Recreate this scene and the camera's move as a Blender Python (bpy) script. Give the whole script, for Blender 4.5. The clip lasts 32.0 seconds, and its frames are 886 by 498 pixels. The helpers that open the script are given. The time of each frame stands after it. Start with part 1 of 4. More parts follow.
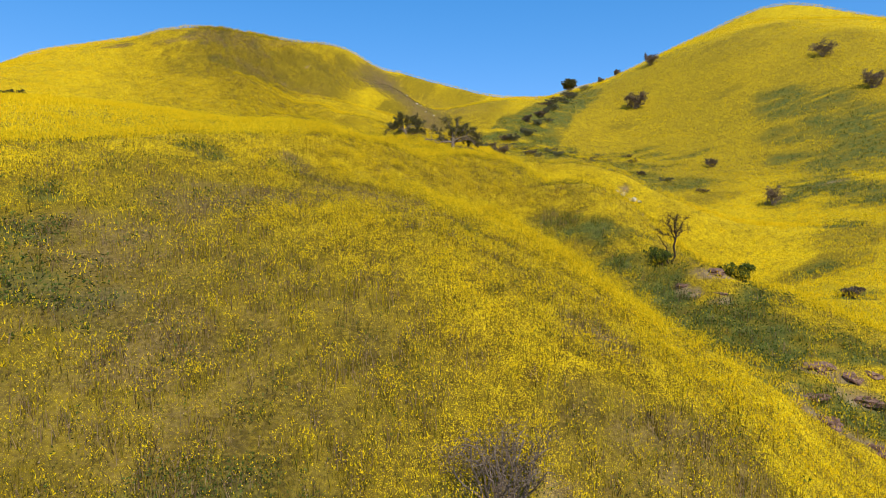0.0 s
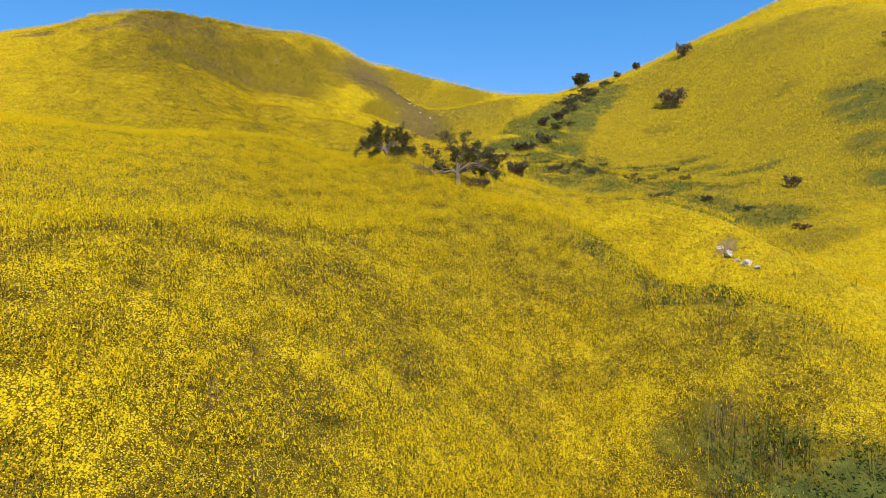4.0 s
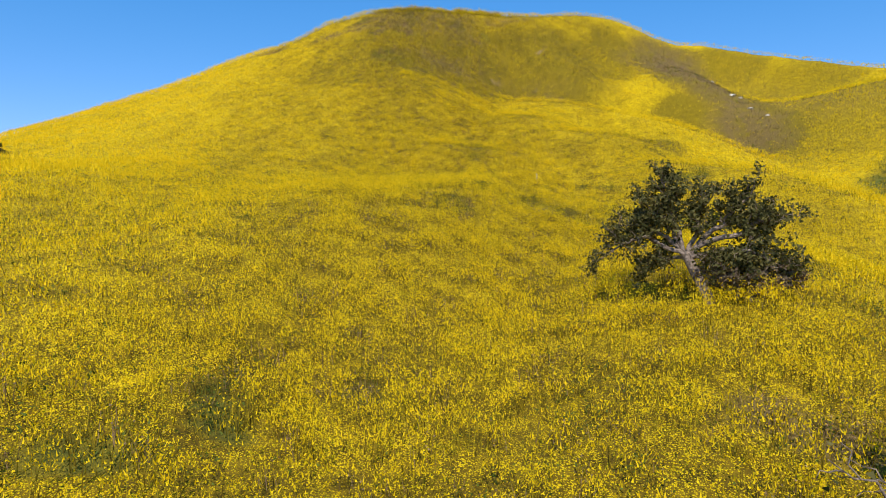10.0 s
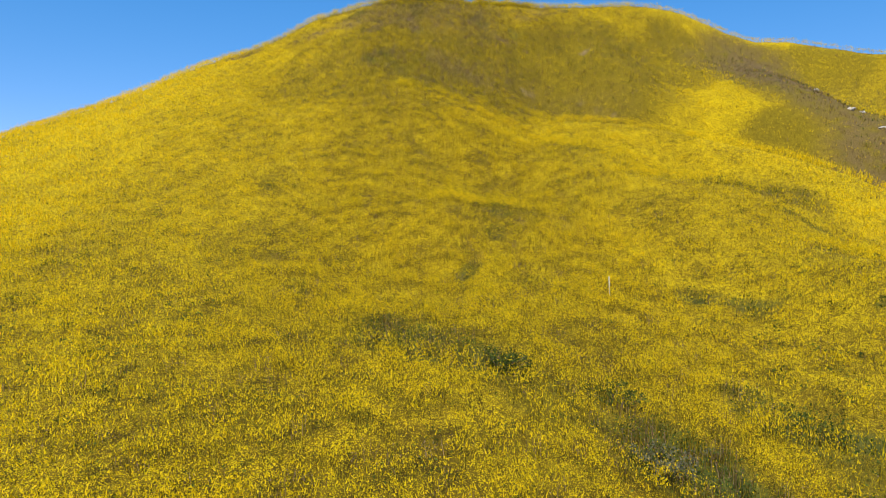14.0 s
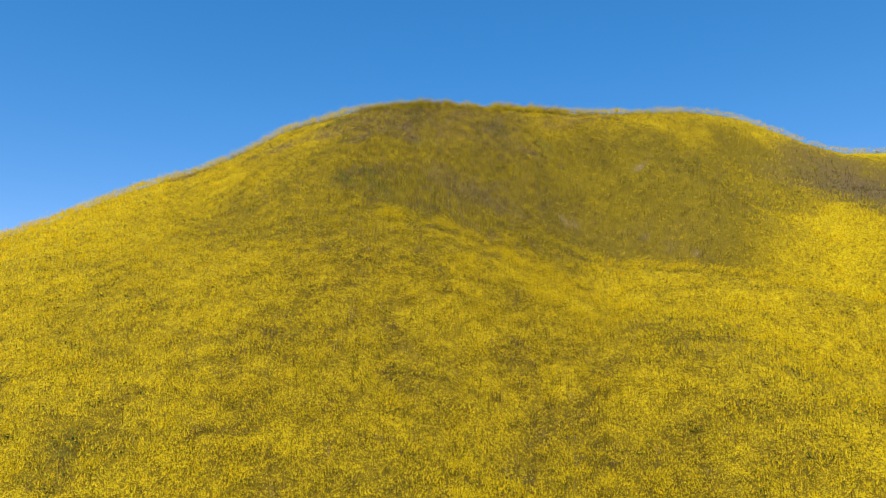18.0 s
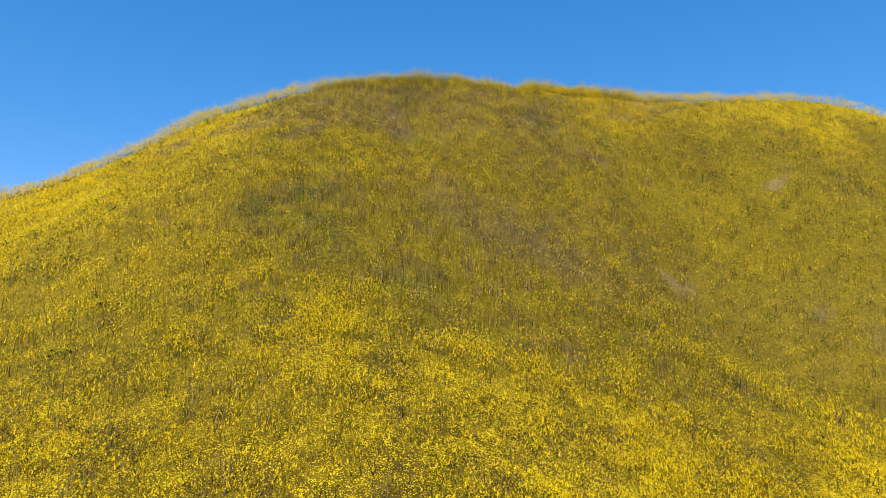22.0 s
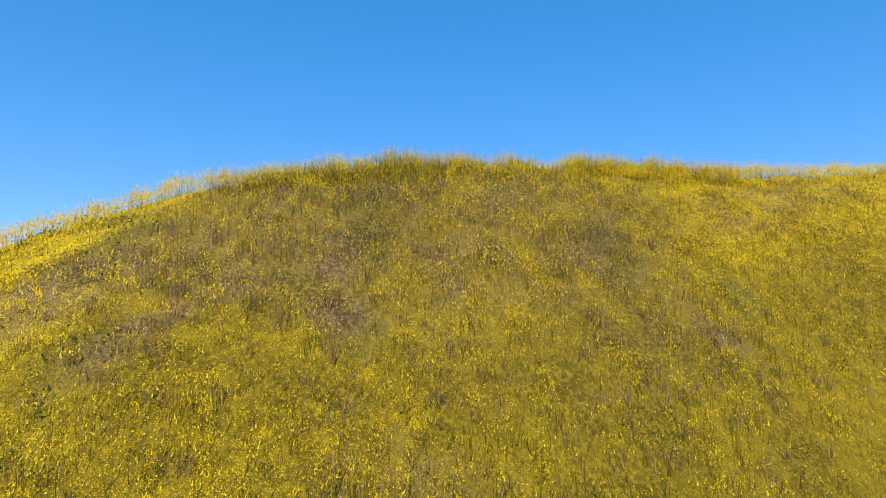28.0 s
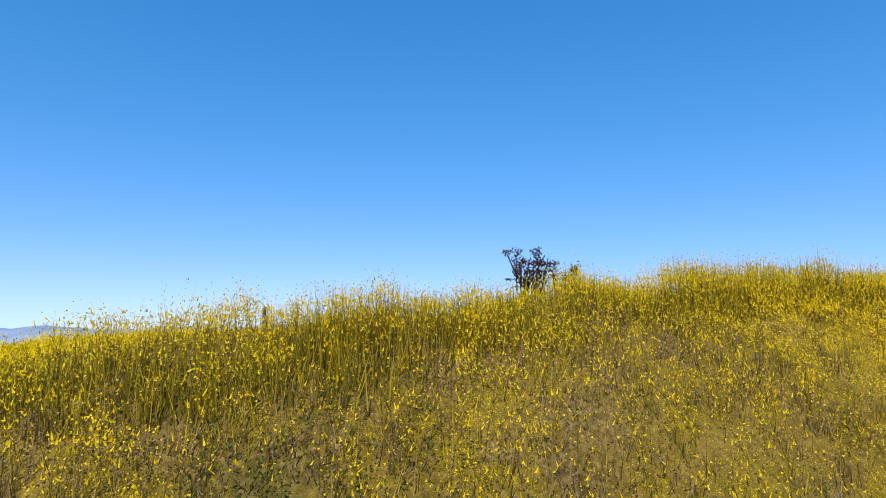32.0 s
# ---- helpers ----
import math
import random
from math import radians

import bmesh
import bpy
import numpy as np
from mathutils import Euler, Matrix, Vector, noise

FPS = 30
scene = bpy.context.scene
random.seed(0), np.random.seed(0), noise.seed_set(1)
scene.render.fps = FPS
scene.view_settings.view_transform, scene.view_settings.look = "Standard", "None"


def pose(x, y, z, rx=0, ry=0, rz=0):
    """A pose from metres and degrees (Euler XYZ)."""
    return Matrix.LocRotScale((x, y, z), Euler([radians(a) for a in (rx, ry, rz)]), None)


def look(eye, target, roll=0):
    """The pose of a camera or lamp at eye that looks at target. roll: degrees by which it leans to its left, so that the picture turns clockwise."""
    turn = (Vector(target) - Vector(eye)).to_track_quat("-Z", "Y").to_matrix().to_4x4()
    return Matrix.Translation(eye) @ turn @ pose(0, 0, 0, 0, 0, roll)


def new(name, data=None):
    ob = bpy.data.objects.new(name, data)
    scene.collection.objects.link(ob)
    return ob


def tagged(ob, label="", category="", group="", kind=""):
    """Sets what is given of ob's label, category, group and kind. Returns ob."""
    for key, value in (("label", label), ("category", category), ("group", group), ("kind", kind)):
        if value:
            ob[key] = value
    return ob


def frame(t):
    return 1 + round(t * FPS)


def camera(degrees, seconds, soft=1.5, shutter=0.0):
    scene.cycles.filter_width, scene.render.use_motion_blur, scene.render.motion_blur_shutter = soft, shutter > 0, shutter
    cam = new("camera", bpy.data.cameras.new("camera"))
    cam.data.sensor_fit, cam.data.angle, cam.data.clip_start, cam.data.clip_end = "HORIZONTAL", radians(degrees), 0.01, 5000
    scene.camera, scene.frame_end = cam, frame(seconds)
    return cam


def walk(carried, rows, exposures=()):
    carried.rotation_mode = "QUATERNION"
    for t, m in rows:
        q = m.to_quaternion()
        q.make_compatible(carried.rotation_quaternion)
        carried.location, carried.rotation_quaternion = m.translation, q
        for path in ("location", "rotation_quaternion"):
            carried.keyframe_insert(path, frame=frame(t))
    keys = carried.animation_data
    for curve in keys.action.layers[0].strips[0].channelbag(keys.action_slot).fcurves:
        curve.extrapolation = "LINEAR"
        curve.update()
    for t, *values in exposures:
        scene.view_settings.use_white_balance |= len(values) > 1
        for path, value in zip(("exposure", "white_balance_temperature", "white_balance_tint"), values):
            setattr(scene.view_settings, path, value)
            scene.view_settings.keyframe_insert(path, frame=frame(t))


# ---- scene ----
cam = camera(71.5, 32.0, soft=0.9)
PATH = [
    (0, (0.0, 0.0, 0.0), (0.0, 9.986, -0.523), 0.14),
    (0.5, (-0.102, 4.158, 0.958), (-0.095, 14.145, 0.431), -0.00),
    (1, (-0.219, 8.307, 1.864), (-0.213, 18.293, 1.328), -0.09),
    (1.5, (-0.33, 12.441, 2.709), (-0.308, 22.426, 2.161), -0.11),
    (2, (-0.313, 16.445, 3.502), (-0.29, 26.429, 2.937), -0.11),
    (2.5, (-0.186, 20.191, 4.183), (-0.159, 30.175, 3.619), -0.12),
    (3, (-0.099, 23.948, 4.978), (-0.075, 33.932, 4.406), -0.14),
    (3.5, (-0.078, 27.78, 5.843), (-0.055, 37.764, 5.263), -0.18),
    (5.5, (-0.131, 42.658, 9.065), (-0.1, 52.639, 8.462), -0.13),
    (6, (-0.193, 46.265, 9.677), (-0.268, 56.246, 9.075), -0.10),
    (6.5, (-0.355, 49.998, 10.165), (-1.166, 59.947, 9.567), -0.12),
    (7, (-0.612, 53.72, 10.638), (-2.102, 63.591, 10.044), -0.14),
    (7.5, (-0.952, 57.34, 11.135), (-2.993, 67.112, 10.538), -0.15),
    (8, (-1.338, 60.85, 11.674), (-4.024, 70.464, 11.082), -0.10),
    (8.5, (-1.827, 64.369, 12.284), (-5.013, 73.83, 11.698), -0.06),
    (9, (-2.391, 67.901, 13.028), (-6.03, 77.197, 12.452), -0.06),
    (9.5, (-3.109, 71.436, 13.808), (-7.191, 80.547, 13.236), -0.04),
    (10, (-4.022, 74.961, 14.587), (-8.545, 83.862, 14.018), -0.01),
    (10.5, (-5.056, 78.424, 15.404), (-9.873, 87.17, 14.839), 0.01),
    (11, (-6.324, 81.736, 16.381), (-11.152, 90.474, 15.813), 0.03),
    (11.5, (-7.511, 84.629, 17.281), (-12.353, 93.36, 16.713), 0.08),
    (12, (-8.779, 87.408, 18.145), (-13.63, 96.134, 17.577), 0.11),
    (12.5, (-10.171, 90.297, 19.039), (-15.026, 99.021, 18.469), 0.11),
    (13, (-11.585, 93.209, 19.846), (-16.442, 101.931, 19.277), 0.12),
    (13.5, (-12.996, 96.053, 20.688), (-17.865, 104.769, 20.126), 0.14),
    (14.4, (-15.285, 100.896, 22.017), (-20.223, 109.575, 21.459), 0.00),
    (15, (-16.812, 104.125, 22.903), (-21.797, 112.783, 22.467), -0.09),
    (15.5, (-18.084, 106.816, 23.642), (-23.11, 115.46, 23.512), -0.17),
    (16, (-19.64, 109.567, 24.307), (-24.682, 118.199, 24.595), -0.21),
    (16.5, (-21.333, 112.444, 25.089), (-26.376, 121.051, 25.787), -0.26),
    (17, (-23.003, 115.262, 25.974), (-28.036, 123.833, 27.075), -0.27),
    (17.5, (-24.639, 118.037, 26.891), (-29.672, 126.588, 28.138), -0.23),
    (18, (-26.292, 120.817, 27.823), (-31.337, 129.36, 29.071), -0.16),
    (18.5, (-27.957, 123.588, 28.737), (-33.015, 132.124, 29.987), -0.08),
    (19, (-29.616, 126.332, 29.645), (-34.682, 134.862, 30.9), -0.04),
    (19.5, (-31.371, 129.165, 30.58), (-36.437, 137.694, 31.84), -0.04),
    (20, (-33.116, 131.935, 31.507), (-38.177, 140.466, 32.774), -0.01),
    (20.5, (-34.864, 134.741, 32.422), (-39.918, 143.275, 33.696), 0.07),
    (21, (-36.621, 137.531, 33.369), (-41.665, 146.07, 34.647), 0.18),
    (21.5, (-38.369, 140.277, 34.363), (-43.399, 148.824, 35.644), 0.25),
    (22, (-39.936, 142.761, 35.411), (-44.953, 151.317, 36.69), 0.28),
    (22.5, (-41.23, 144.801, 36.426), (-46.235, 153.364, 37.703), 0.29),
    (23, (-42.248, 146.512, 37.472), (-47.248, 155.079, 38.743), 0.30),
    (23.5, (-43.079, 147.87, 38.483), (-48.063, 156.446, 39.752), 0.27),
    (24, (-43.789, 149.025, 39.499), (-48.754, 157.613, 40.762), 0.21),
    (24.5, (-44.397, 150.004, 40.478), (-49.346, 158.602, 41.736), 0.19),
    (25, (-44.984, 150.948, 41.458), (-49.916, 159.556, 42.716), 0.17),
    (25.5, (-45.6, 151.951, 42.429), (-50.521, 160.565, 43.69), 0.15),
    (27.5, (-48.37, 156.942, 46.056), (-53.287, 165.553, 47.343), -0.08),
    (28, (-49.169, 158.33, 46.935), (-54.083, 166.944, 48.222), -0.06),
    (28.5, (-50.021, 159.768, 47.825), (-54.932, 168.383, 49.113), -0.05),
    (29, (-50.905, 161.27, 48.715), (-55.813, 169.887, 50.003), -0.02),
    (29.5, (-51.82, 162.781, 49.603), (-56.728, 171.397, 50.892), 0.01),
    (30, (-52.75, 164.348, 50.5), (-57.658, 172.964, 51.79), 0.05),
    (30.5, (-53.684, 165.927, 51.425), (-58.593, 174.543, 52.716), 0.07),
    (31, (-54.566, 167.426, 52.328), (-59.475, 176.042, 53.619), 0.05),
    (31.5, (-55.381, 168.935, 53.253), (-60.289, 177.551, 54.545), 0.03),
    (32, (-56.172, 170.438, 54.108), (-61.081, 179.054, 55.399), 0.01),
]
walk(cam, [(t, look(eye, target, roll)) for t, eye, target, roll in PATH],
     exposures=((0, 0), (12, 0), (16, -0.12), (20, -0.06), (24, 0.17), (28, 0.22), (30, 0.15), (32, 0.04)))

# ---- daylight ----
SUN_AZ, SUN_EL = radians(-202), radians(50)     # from +y towards +x, and above the horizon
SUN_DIR = Vector((math.sin(SUN_AZ) * math.cos(SUN_EL), math.cos(SUN_AZ) * math.cos(SUN_EL), math.sin(SUN_EL)))
world = bpy.data.worlds.new("sky")
scene.world = world
world.use_nodes = True
wn = world.node_tree
sky = wn.nodes.new("ShaderNodeTexSky")
sky.sky_type = "NISHITA"
sky.sun_disc = False
sky.sun_elevation, sky.sun_rotation = SUN_EL, SUN_AZ
sky.altitude, sky.air_density, sky.dust_density, sky.ozone_density = 900, 0.62, 0.0, 1.6
back = wn.nodes["Background"]
back.inputs["Strength"].default_value = 0.48
vivid = wn.nodes.new("ShaderNodeHueSaturation")
vivid.inputs["Hue"].default_value, vivid.inputs["Saturation"].default_value = 0.503, 1.6
even = wn.nodes.new("ShaderNodeGamma")
even.inputs["Gamma"].default_value = 0.72
wn.links.new(sky.outputs["Color"], even.inputs["Color"])
wn.links.new(even.outputs["Color"], vivid.inputs["Color"])
# the thick air near the horizon saturates gently
def blend(mode, a, b):
    n = wn.nodes.new("ShaderNodeMix")
    n.data_type, n.blend_type = "RGBA", mode
    n.inputs[0].default_value = 1.0
    for i, v in ((6, a), (7, b)):
        if isinstance(v, tuple):
            n.inputs[i].default_value = (*v, 1)
        else:
            wn.links.new(v, n.inputs[i])
    return n.outputs[2]


tone = vivid.outputs["Color"]
damp = blend("ADD", blend("MULTIPLY", tone, (0.5, 0.33, 0.16)), (1.0, 1.0, 1.0))
wn.links.new(blend("DIVIDE", tone, damp), back.inputs["Color"])
sun = new("sun", bpy.data.lights.new("sun", "SUN"))
sun.data.energy, sun.data.angle, sun.data.color = 4.9, radians(0.53), (1.0, 0.95, 0.86)
sun.matrix_world = look((0, 0, 300), Vector((0, 0, 300)) - SUN_DIR)
scene.view_settings.exposure = 0.0


# ---- noise and lie of the land ----
def hashed(ix, iy, seed):
    n = (ix.astype(np.int64) * 374761393 + iy.astype(np.int64) * 668265263 + seed * 974634777) & 0x7FFFFFFF
    n = ((n ^ (n >> 13)) * 1274126177) & 0x7FFFFFFF
    return ((n ^ (n >> 16)) & 0xFFFF) / 65535.0


def grain(x, y, size, seed):
    """Smooth noise from -1 to 1 with lumps of that many metres."""
    u, v = np.asarray(x) / size, np.asarray(y) / size
    i, j = np.floor(u), np.floor(v)
    a, b = u - i, v - j
    a, b = a * a * (3 - 2 * a), b * b * (3 - 2 * b)
    p, q = hashed(i, j, seed), hashed(i + 1, j, seed)
    r, s = hashed(i, j + 1, seed), hashed(i + 1, j + 1, seed)
    return 2 * ((p * (1 - a) + q * a) * (1 - b) + (r * (1 - a) + s * a) * b) - 1


def rough(x, y, size, seed):
    return 0.55 * grain(x, y, size, seed) + 0.3 * grain(x, y, size / 2.1, seed + 1) + 0.15 * grain(x, y, size / 4.3, seed + 2)


MOUNDS = []


def mound(x, y, h, a, b, turn):
    """A swell (or a hollow) of the land: middle, height, two half widths, turn in degrees."""
    MOUNDS.append((x, y, h, a, b, radians(turn)))


mound(-25.9, 222.3, 68.33, 120.1, 76.1, -5.8)
mound(196.7, 340.1, 35.66, 120.1, 114.9, -84.7)
mound(-164.6, 222.6, 18.31, 64.8, 32.2, -14.7)
mound(28.5, 241.5, -18.68, 29.1, 67.1, -39.0)
mound(-51.8, 63.2, 15.70, 57.3, 42.5, -70.3)
mound(52.9, 7.4, -13.25, 8.4, 46.5, -88.4)
mound(26.8, 434.9, 23.02, 36.5, 120.0, 49.0)
mound(145.1, 273.8, 11.23, 13.1, 21.6, 60.5)
mound(7.9, 156.7, -19.13, 47.2, 22.3, 16.5)
mound(188.7, -5.5, -19.64, 120.0, 47.8, -16.5)
mound(-198.7, 346.4, 20.74, 75.9, 120.0, -31.3)
mound(201.5, 321.3, 35.92, 116.9, 120.1, 6.9)
mound(-6.0, 55.5, 16.94, 8.0, 35.0, 4.0)
mound(256.0, 184.6, 21.43, 73.8, 120.0, -47.6)
mound(-162.8, 298.7, -4.53, 32.2, 36.8, 4.6)
mound(-70.6, 168.9, 4.76, 7.0, 25.2, 53.4)
mound(-188.9, 242.6, 2.94, 6.9, 120.0, 51.4)
mound(-162.0, 124.2, 17.34, 118.6, 53.4, -71.9)
mound(193.0, 441.6, 35.70, 120.1, 120.0, 16.0)
mound(19.3, 196.4, 11.59, 16.9, 97.7, -14.2)
mound(-73.2, 195.7, -3.17, 55.9, 9.3, -84.0)
mound(110.6, -35.0, -27.19, 98.3, 23.0, 1.8)
mound(18.3, 453.1, 23.80, 120.0, 26.1, 2.3)
mound(12.4, 101.3, -13.74, 25.4, 79.2, 14.6)
mound(268.0, 450.9, 21.60, 120.0, 45.8, -86.4)
mound(-58.6, 188.4, 5.05, 21.6, 6.7, 37.6)
mound(-7.6, 58.1, -10.97, 39.8, 6.7, -86.2)
mound(33.9, 46.9, 12.13, 15.1, 32.1, -43.3)
mound(-131.2, 231.5, -12.76, 120.0, 36.7, 29.4)
mound(20.9, 221.8, -20.13, 29.5, 65.3, 46.1)
mound(-38.0, 144.5, 5.67, 13.9, 42.1, 85.6)
mound(44.4, 6.8, 11.94, 6.9, 33.9, -86.6)
mound(18.7, 388.8, 12.85, 120.1, 16.8, -52.9)
mound(-34.8, 217.7, 10.03, 6.9, 13.0, -35.5)
mound(-1.8, 222.3, 13.66, 15.3, 6.4, 2.6)
mound(12.2, 65.7, 10.68, 18.7, 7.0, -71.5)
mound(-16.0, 191.9, 5.44, 44.7, 6.8, -86.4)
mound(22.8, 89.0, 11.21, 13.8, 5.9, -31.0)
mound(-64.5, 177.4, 4.20, 8.1, 7.0, 57.6)
mound(-67.5, 202.5, 3.6, 5, 6, 0)
mound(-8, 221, 2.0, 11, 5, 0)
# the crest of the spur below the bowl
mound(-42, 167, 1.7, 8, 3, 25)
mound(-28, 173, 2.6, 9, 3, 8)
mound(-16, 169.5, 2.2, 7, 3, -25)
mound(-36, 180, -1.4, 9, 5, 20)
mound(-20, 160, -1.6, 7, 5, 0)
mound(12.5, 35, -0.9, 3, 5, 0)
# folds, crests and hollows of the slopes
mound(-27.5, 156.9, 3.92, 4.9, 7.8, 149.8)
mound(-25.6, 175.6, -5.37, 4.3, 10.9, 107.3)
mound(13.2, 20.3, 1.09, 5.6, 6.7, 84.0)
mound(-24.7, 164.6, 4.81, 12.2, 3.8, 170.9)
mound(65.0, 131.5, -8.72, 20.2, 24.8, 42.6)
mound(-27.5, 136.7, 1.66, 23.8, 3.7, 102.7)
mound(-3.4, 222.9, -1.45, 14.1, 5.7, 3.9)
mound(-11.2, 173.9, -6.34, 5.5, 5.3, 101.1)
mound(-45.8, 165.4, -2.19, 3.6, 14.5, 125.0)
mound(-0.4, 42.9, -1.32, 8.6, 3.8, 95.8)
mound(-32.9, 135.2, 2.28, 3.6, 3.9, 57.7)
mound(-5.7, 131.6, 2.89, 16.1, 3.8, 141.0)
mound(-36.8, 153.6, 0.40, 17.9, 4.7, 164.6)
mound(-59.1, 176.0, 0.51, 8.7, 4.3, 121.1)
mound(-22.0, 131.4, 0.65, 4.4, 19.5, 171.8)
mound(23.5, 88.2, 1.32, 6.7, 13.0, 22.2)
mound(53.3, 104.7, -1.46, 7.9, 14.1, 174.9)
mound(-11.9, 156.3, 2.82, 8.1, 4.8, 33.3)
mound(-6.5, 50.3, 2.60, 23.7, 4.1, 54.2)
mound(-67.8, 164.0, 0.77, 10.9, 4.3, 156.3)
mound(-34.2, 184.6, 2.43, 4.0, 4.6, 13.3)
mound(-17.1, 215.9, -0.97, 13.3, 3.6, 122.9)
mound(26.3, 135.3, 1.11, 17.7, 3.9, 99.9)
mound(-31.1, 216.3, 0.43, 5.1, 4.9, 92.6)
mound(-50.6, 184.3, -0.24, 3.8, 7.5, 89.2)
mound(-20.1, 147.6, 2.82, 5.9, 4.6, 27.7)
mound(-108.9, 147.4, 0.36, 17.3, 8.7, 75.1)
mound(9.3, 15.4, 2.11, 3.9, 3.7, 147.0)
mound(-12.0, 99.9, -0.96, 3.9, 11.6, 174.8)
mound(-53.1, 142.1, -0.63, 6.7, 5.3, 63.3)
mound(-5.7, 62.3, -0.82, 6.0, 3.7, 147.5)
mound(11.7, 53.7, 2.96, 5.1, 6.1, 119.3)
mound(-45.5, 161.4, 0.66, 24.4, 3.9, 104.6)
mound(4.8, 47.7, -2.16, 3.6, 7.0, 24.6)
mound(-35.9, 145.2, -1.47, 5.1, 4.8, 133.3)
mound(-42.6, 178.5, -2.64, 3.9, 9.0, 27.9)
mound(-28.2, 104.5, 0.53, 24.9, 4.1, 113.0)
mound(-86.7, 174.3, -1.18, 4.0, 3.6, 97.2)
mound(23.6, 46.9, -3.54, 4.4, 3.6, 124.9)
mound(-24.1, 188.1, -0.53, 5.2, 6.8, 110.0)
mound(-6.0, 34.9, -0.09, 5.6, 4.5, 17.4)
mound(78.6, 310.1, 0.91, 20.2, 17.0, 72.1)
mound(4.9, 40.0, 1.43, 4.0, 3.7, 126.5)
mound(25.2, 30.7, 1.39, 4.5, 4.3, 25.5)
mound(108.9, 270.4, -0.90, 16.5, 13.6, 48.9)
mound(-22.1, 173.8, -3.45, 5.1, 4.5, 90.2)
mound(-63.9, 192.3, -0.22, 3.9, 6.3, 27.6)
mound(15.9, 42.6, 0.84, 4.1, 4.2, 130.5)
mound(-40.8, 191.3, 1.19, 5.2, 4.3, 107.9)
VALLEY = -13.33


def land(x, y):
    x, y = np.asarray(x, float), np.asarray(y, float)
    z = np.full(x.shape, VALLEY)
    for mx, my, h, a, b, r in MOUNDS:
        c, s = math.cos(r), math.sin(r)
        u, v = (x - mx) * c + (y - my) * s, -(x - mx) * s + (y - my) * c
        z += h * np.exp(-0.5 * ((u / a) ** 2 + (v / b) ** 2))
    return z + 0.22 * rough(x, y, 7.0, 3) + 0.1 * grain(x, y, 1.7, 9)


# ---- what covers the land ----
SPOTS = {"thin": [], "green": [], "dry": [], "bare": [], "tall": [], "rich": []}


def spot(kind, x, y, a, b, turn=0, much=1.0):
    SPOTS[kind].append((x, y, a, b, radians(turn), much))


def cover(x, y):
    """How much is in flower, green, dry and bare at a place, each from 0 to 1."""
    x, y = np.asarray(x, float), np.asarray(y, float)
    wx, wy = x + 1.6 * rough(x, y, 4.0, 21), y + 1.6 * rough(x, y, 4.0, 31)
    out = {}
    for kind, spots in SPOTS.items():
        v = np.zeros(x.shape)
        for sx, sy, a, b, r, much in spots:
            c, s = math.cos(r), math.sin(r)
            p, q = ((wx - sx) * c + (wy - sy) * s) / a, (-(wx - sx) * s + (wy - sy) * c) / b
            soft = 0.8 if kind in ("dry", "bare") else 0.35 if kind == "thin" else 0.4
            v = np.maximum(v, much * np.clip((1 + soft / 2 - np.sqrt(p * p + q * q)) / soft, 0, 1))
        out[kind] = v
    out["green"] = out["green"] * np.clip(0.85 + 1.8 * rough(0.8 * x, 1.8 * y, 4.0, 53), 0, 1)
    clumps, sweep = rough(x, y, 3.4, 41), rough(x + 0.5 * y, 2.2 * y - x, 15.0, 47)
    for kind in ("thin", "dry", "green", "bare"):
        out[kind] = out[kind] * (1 - 0.85 * out["rich"])
    flower = np.clip(0.95 + 0.13 * clumps + 0.08 * sweep, 0.2, 1) * (1 - 0.92 * out["thin"]) * (1 - 0.8 * out["green"]) * (1 - out["bare"]) * (1 + 0.25 * out["rich"])
    return flower, out["green"], out["dry"] * (1 - out["bare"]), out["bare"], out["tall"]


# the bowl under the crest and its pale spots
spot("thin", -44, 177, 21, 11.5, 57, 0.5)
spot("thin", -54.5, 164.5, 7, 4.5, 60, 0.6)
spot("thin", -58, 168, 8, 12, -20, 0.3)
spot("dry", -52, 170.5, 5, 2.2, 10, 0.55)
spot("dry", -38, 179.5, 6, 3, 20, 0.15)
spot("dry", -47, 177, 5, 2.5, 50, 0.15)
for bx, by, br, bm in ((-57.2, 162.5, 0.5, 0.3), (-45.5, 178.3, 0.7, 0.4), (-41.5, 187.4, 0.6, 0.6), (-37.4, 179.9, 0.5, 0.35), (-35, 180.7, 0.5, 0.35), (-39.6, 179.9, 0.4, 0.25)):
    spot("bare", bx, by, br, 0.6 * br, 30, bm)
for rx, ry in ((-49, 156.5), (-45.5, 159.5), (-42, 162), (-38.5, 164.5), (-35, 166), (-31, 167.5), (-27, 168.5), (-23, 167.5), (-19, 166), (-45, 155), (-40, 158), (-35, 161.5), (-29.5, 163.5)):
    spot("rich", rx, ry, 3.2, 2.6, 30, 0.6)
# the dry flank beyond it, the hollow, scars on the skyline, the dry crown
spot("thin", -16.6, 200.8, 8, 18, 30, 0.95)
spot("thin", -4.6, 182.7, 6, 12, 20, 0.8)
spot("thin", 2.3, 191.8, 18, 27, 0, 0.36)
spot("dry", 2, 196, 8, 16, 25, 0.3)
spot("dry", -16.6, 202, 7, 16, 30, 0.95)
spot("dry", -5.5, 182.8, 5, 10, 20, 0.7)
spot("thin", -17.5, 153.5, 5, 5, 0, 0.65)
for tx, ty, ta, tb, tm in ((-29, 205, 7, 7, 0.5), (-22, 211, 8, 6, 0.55), (-10, 216, 9, 5, 0.45), (5, 215, 10, 5, 0.4), (-31, 196, 6, 7, 0.42)):
    spot("thin", tx, ty, ta, tb, 30, tm)
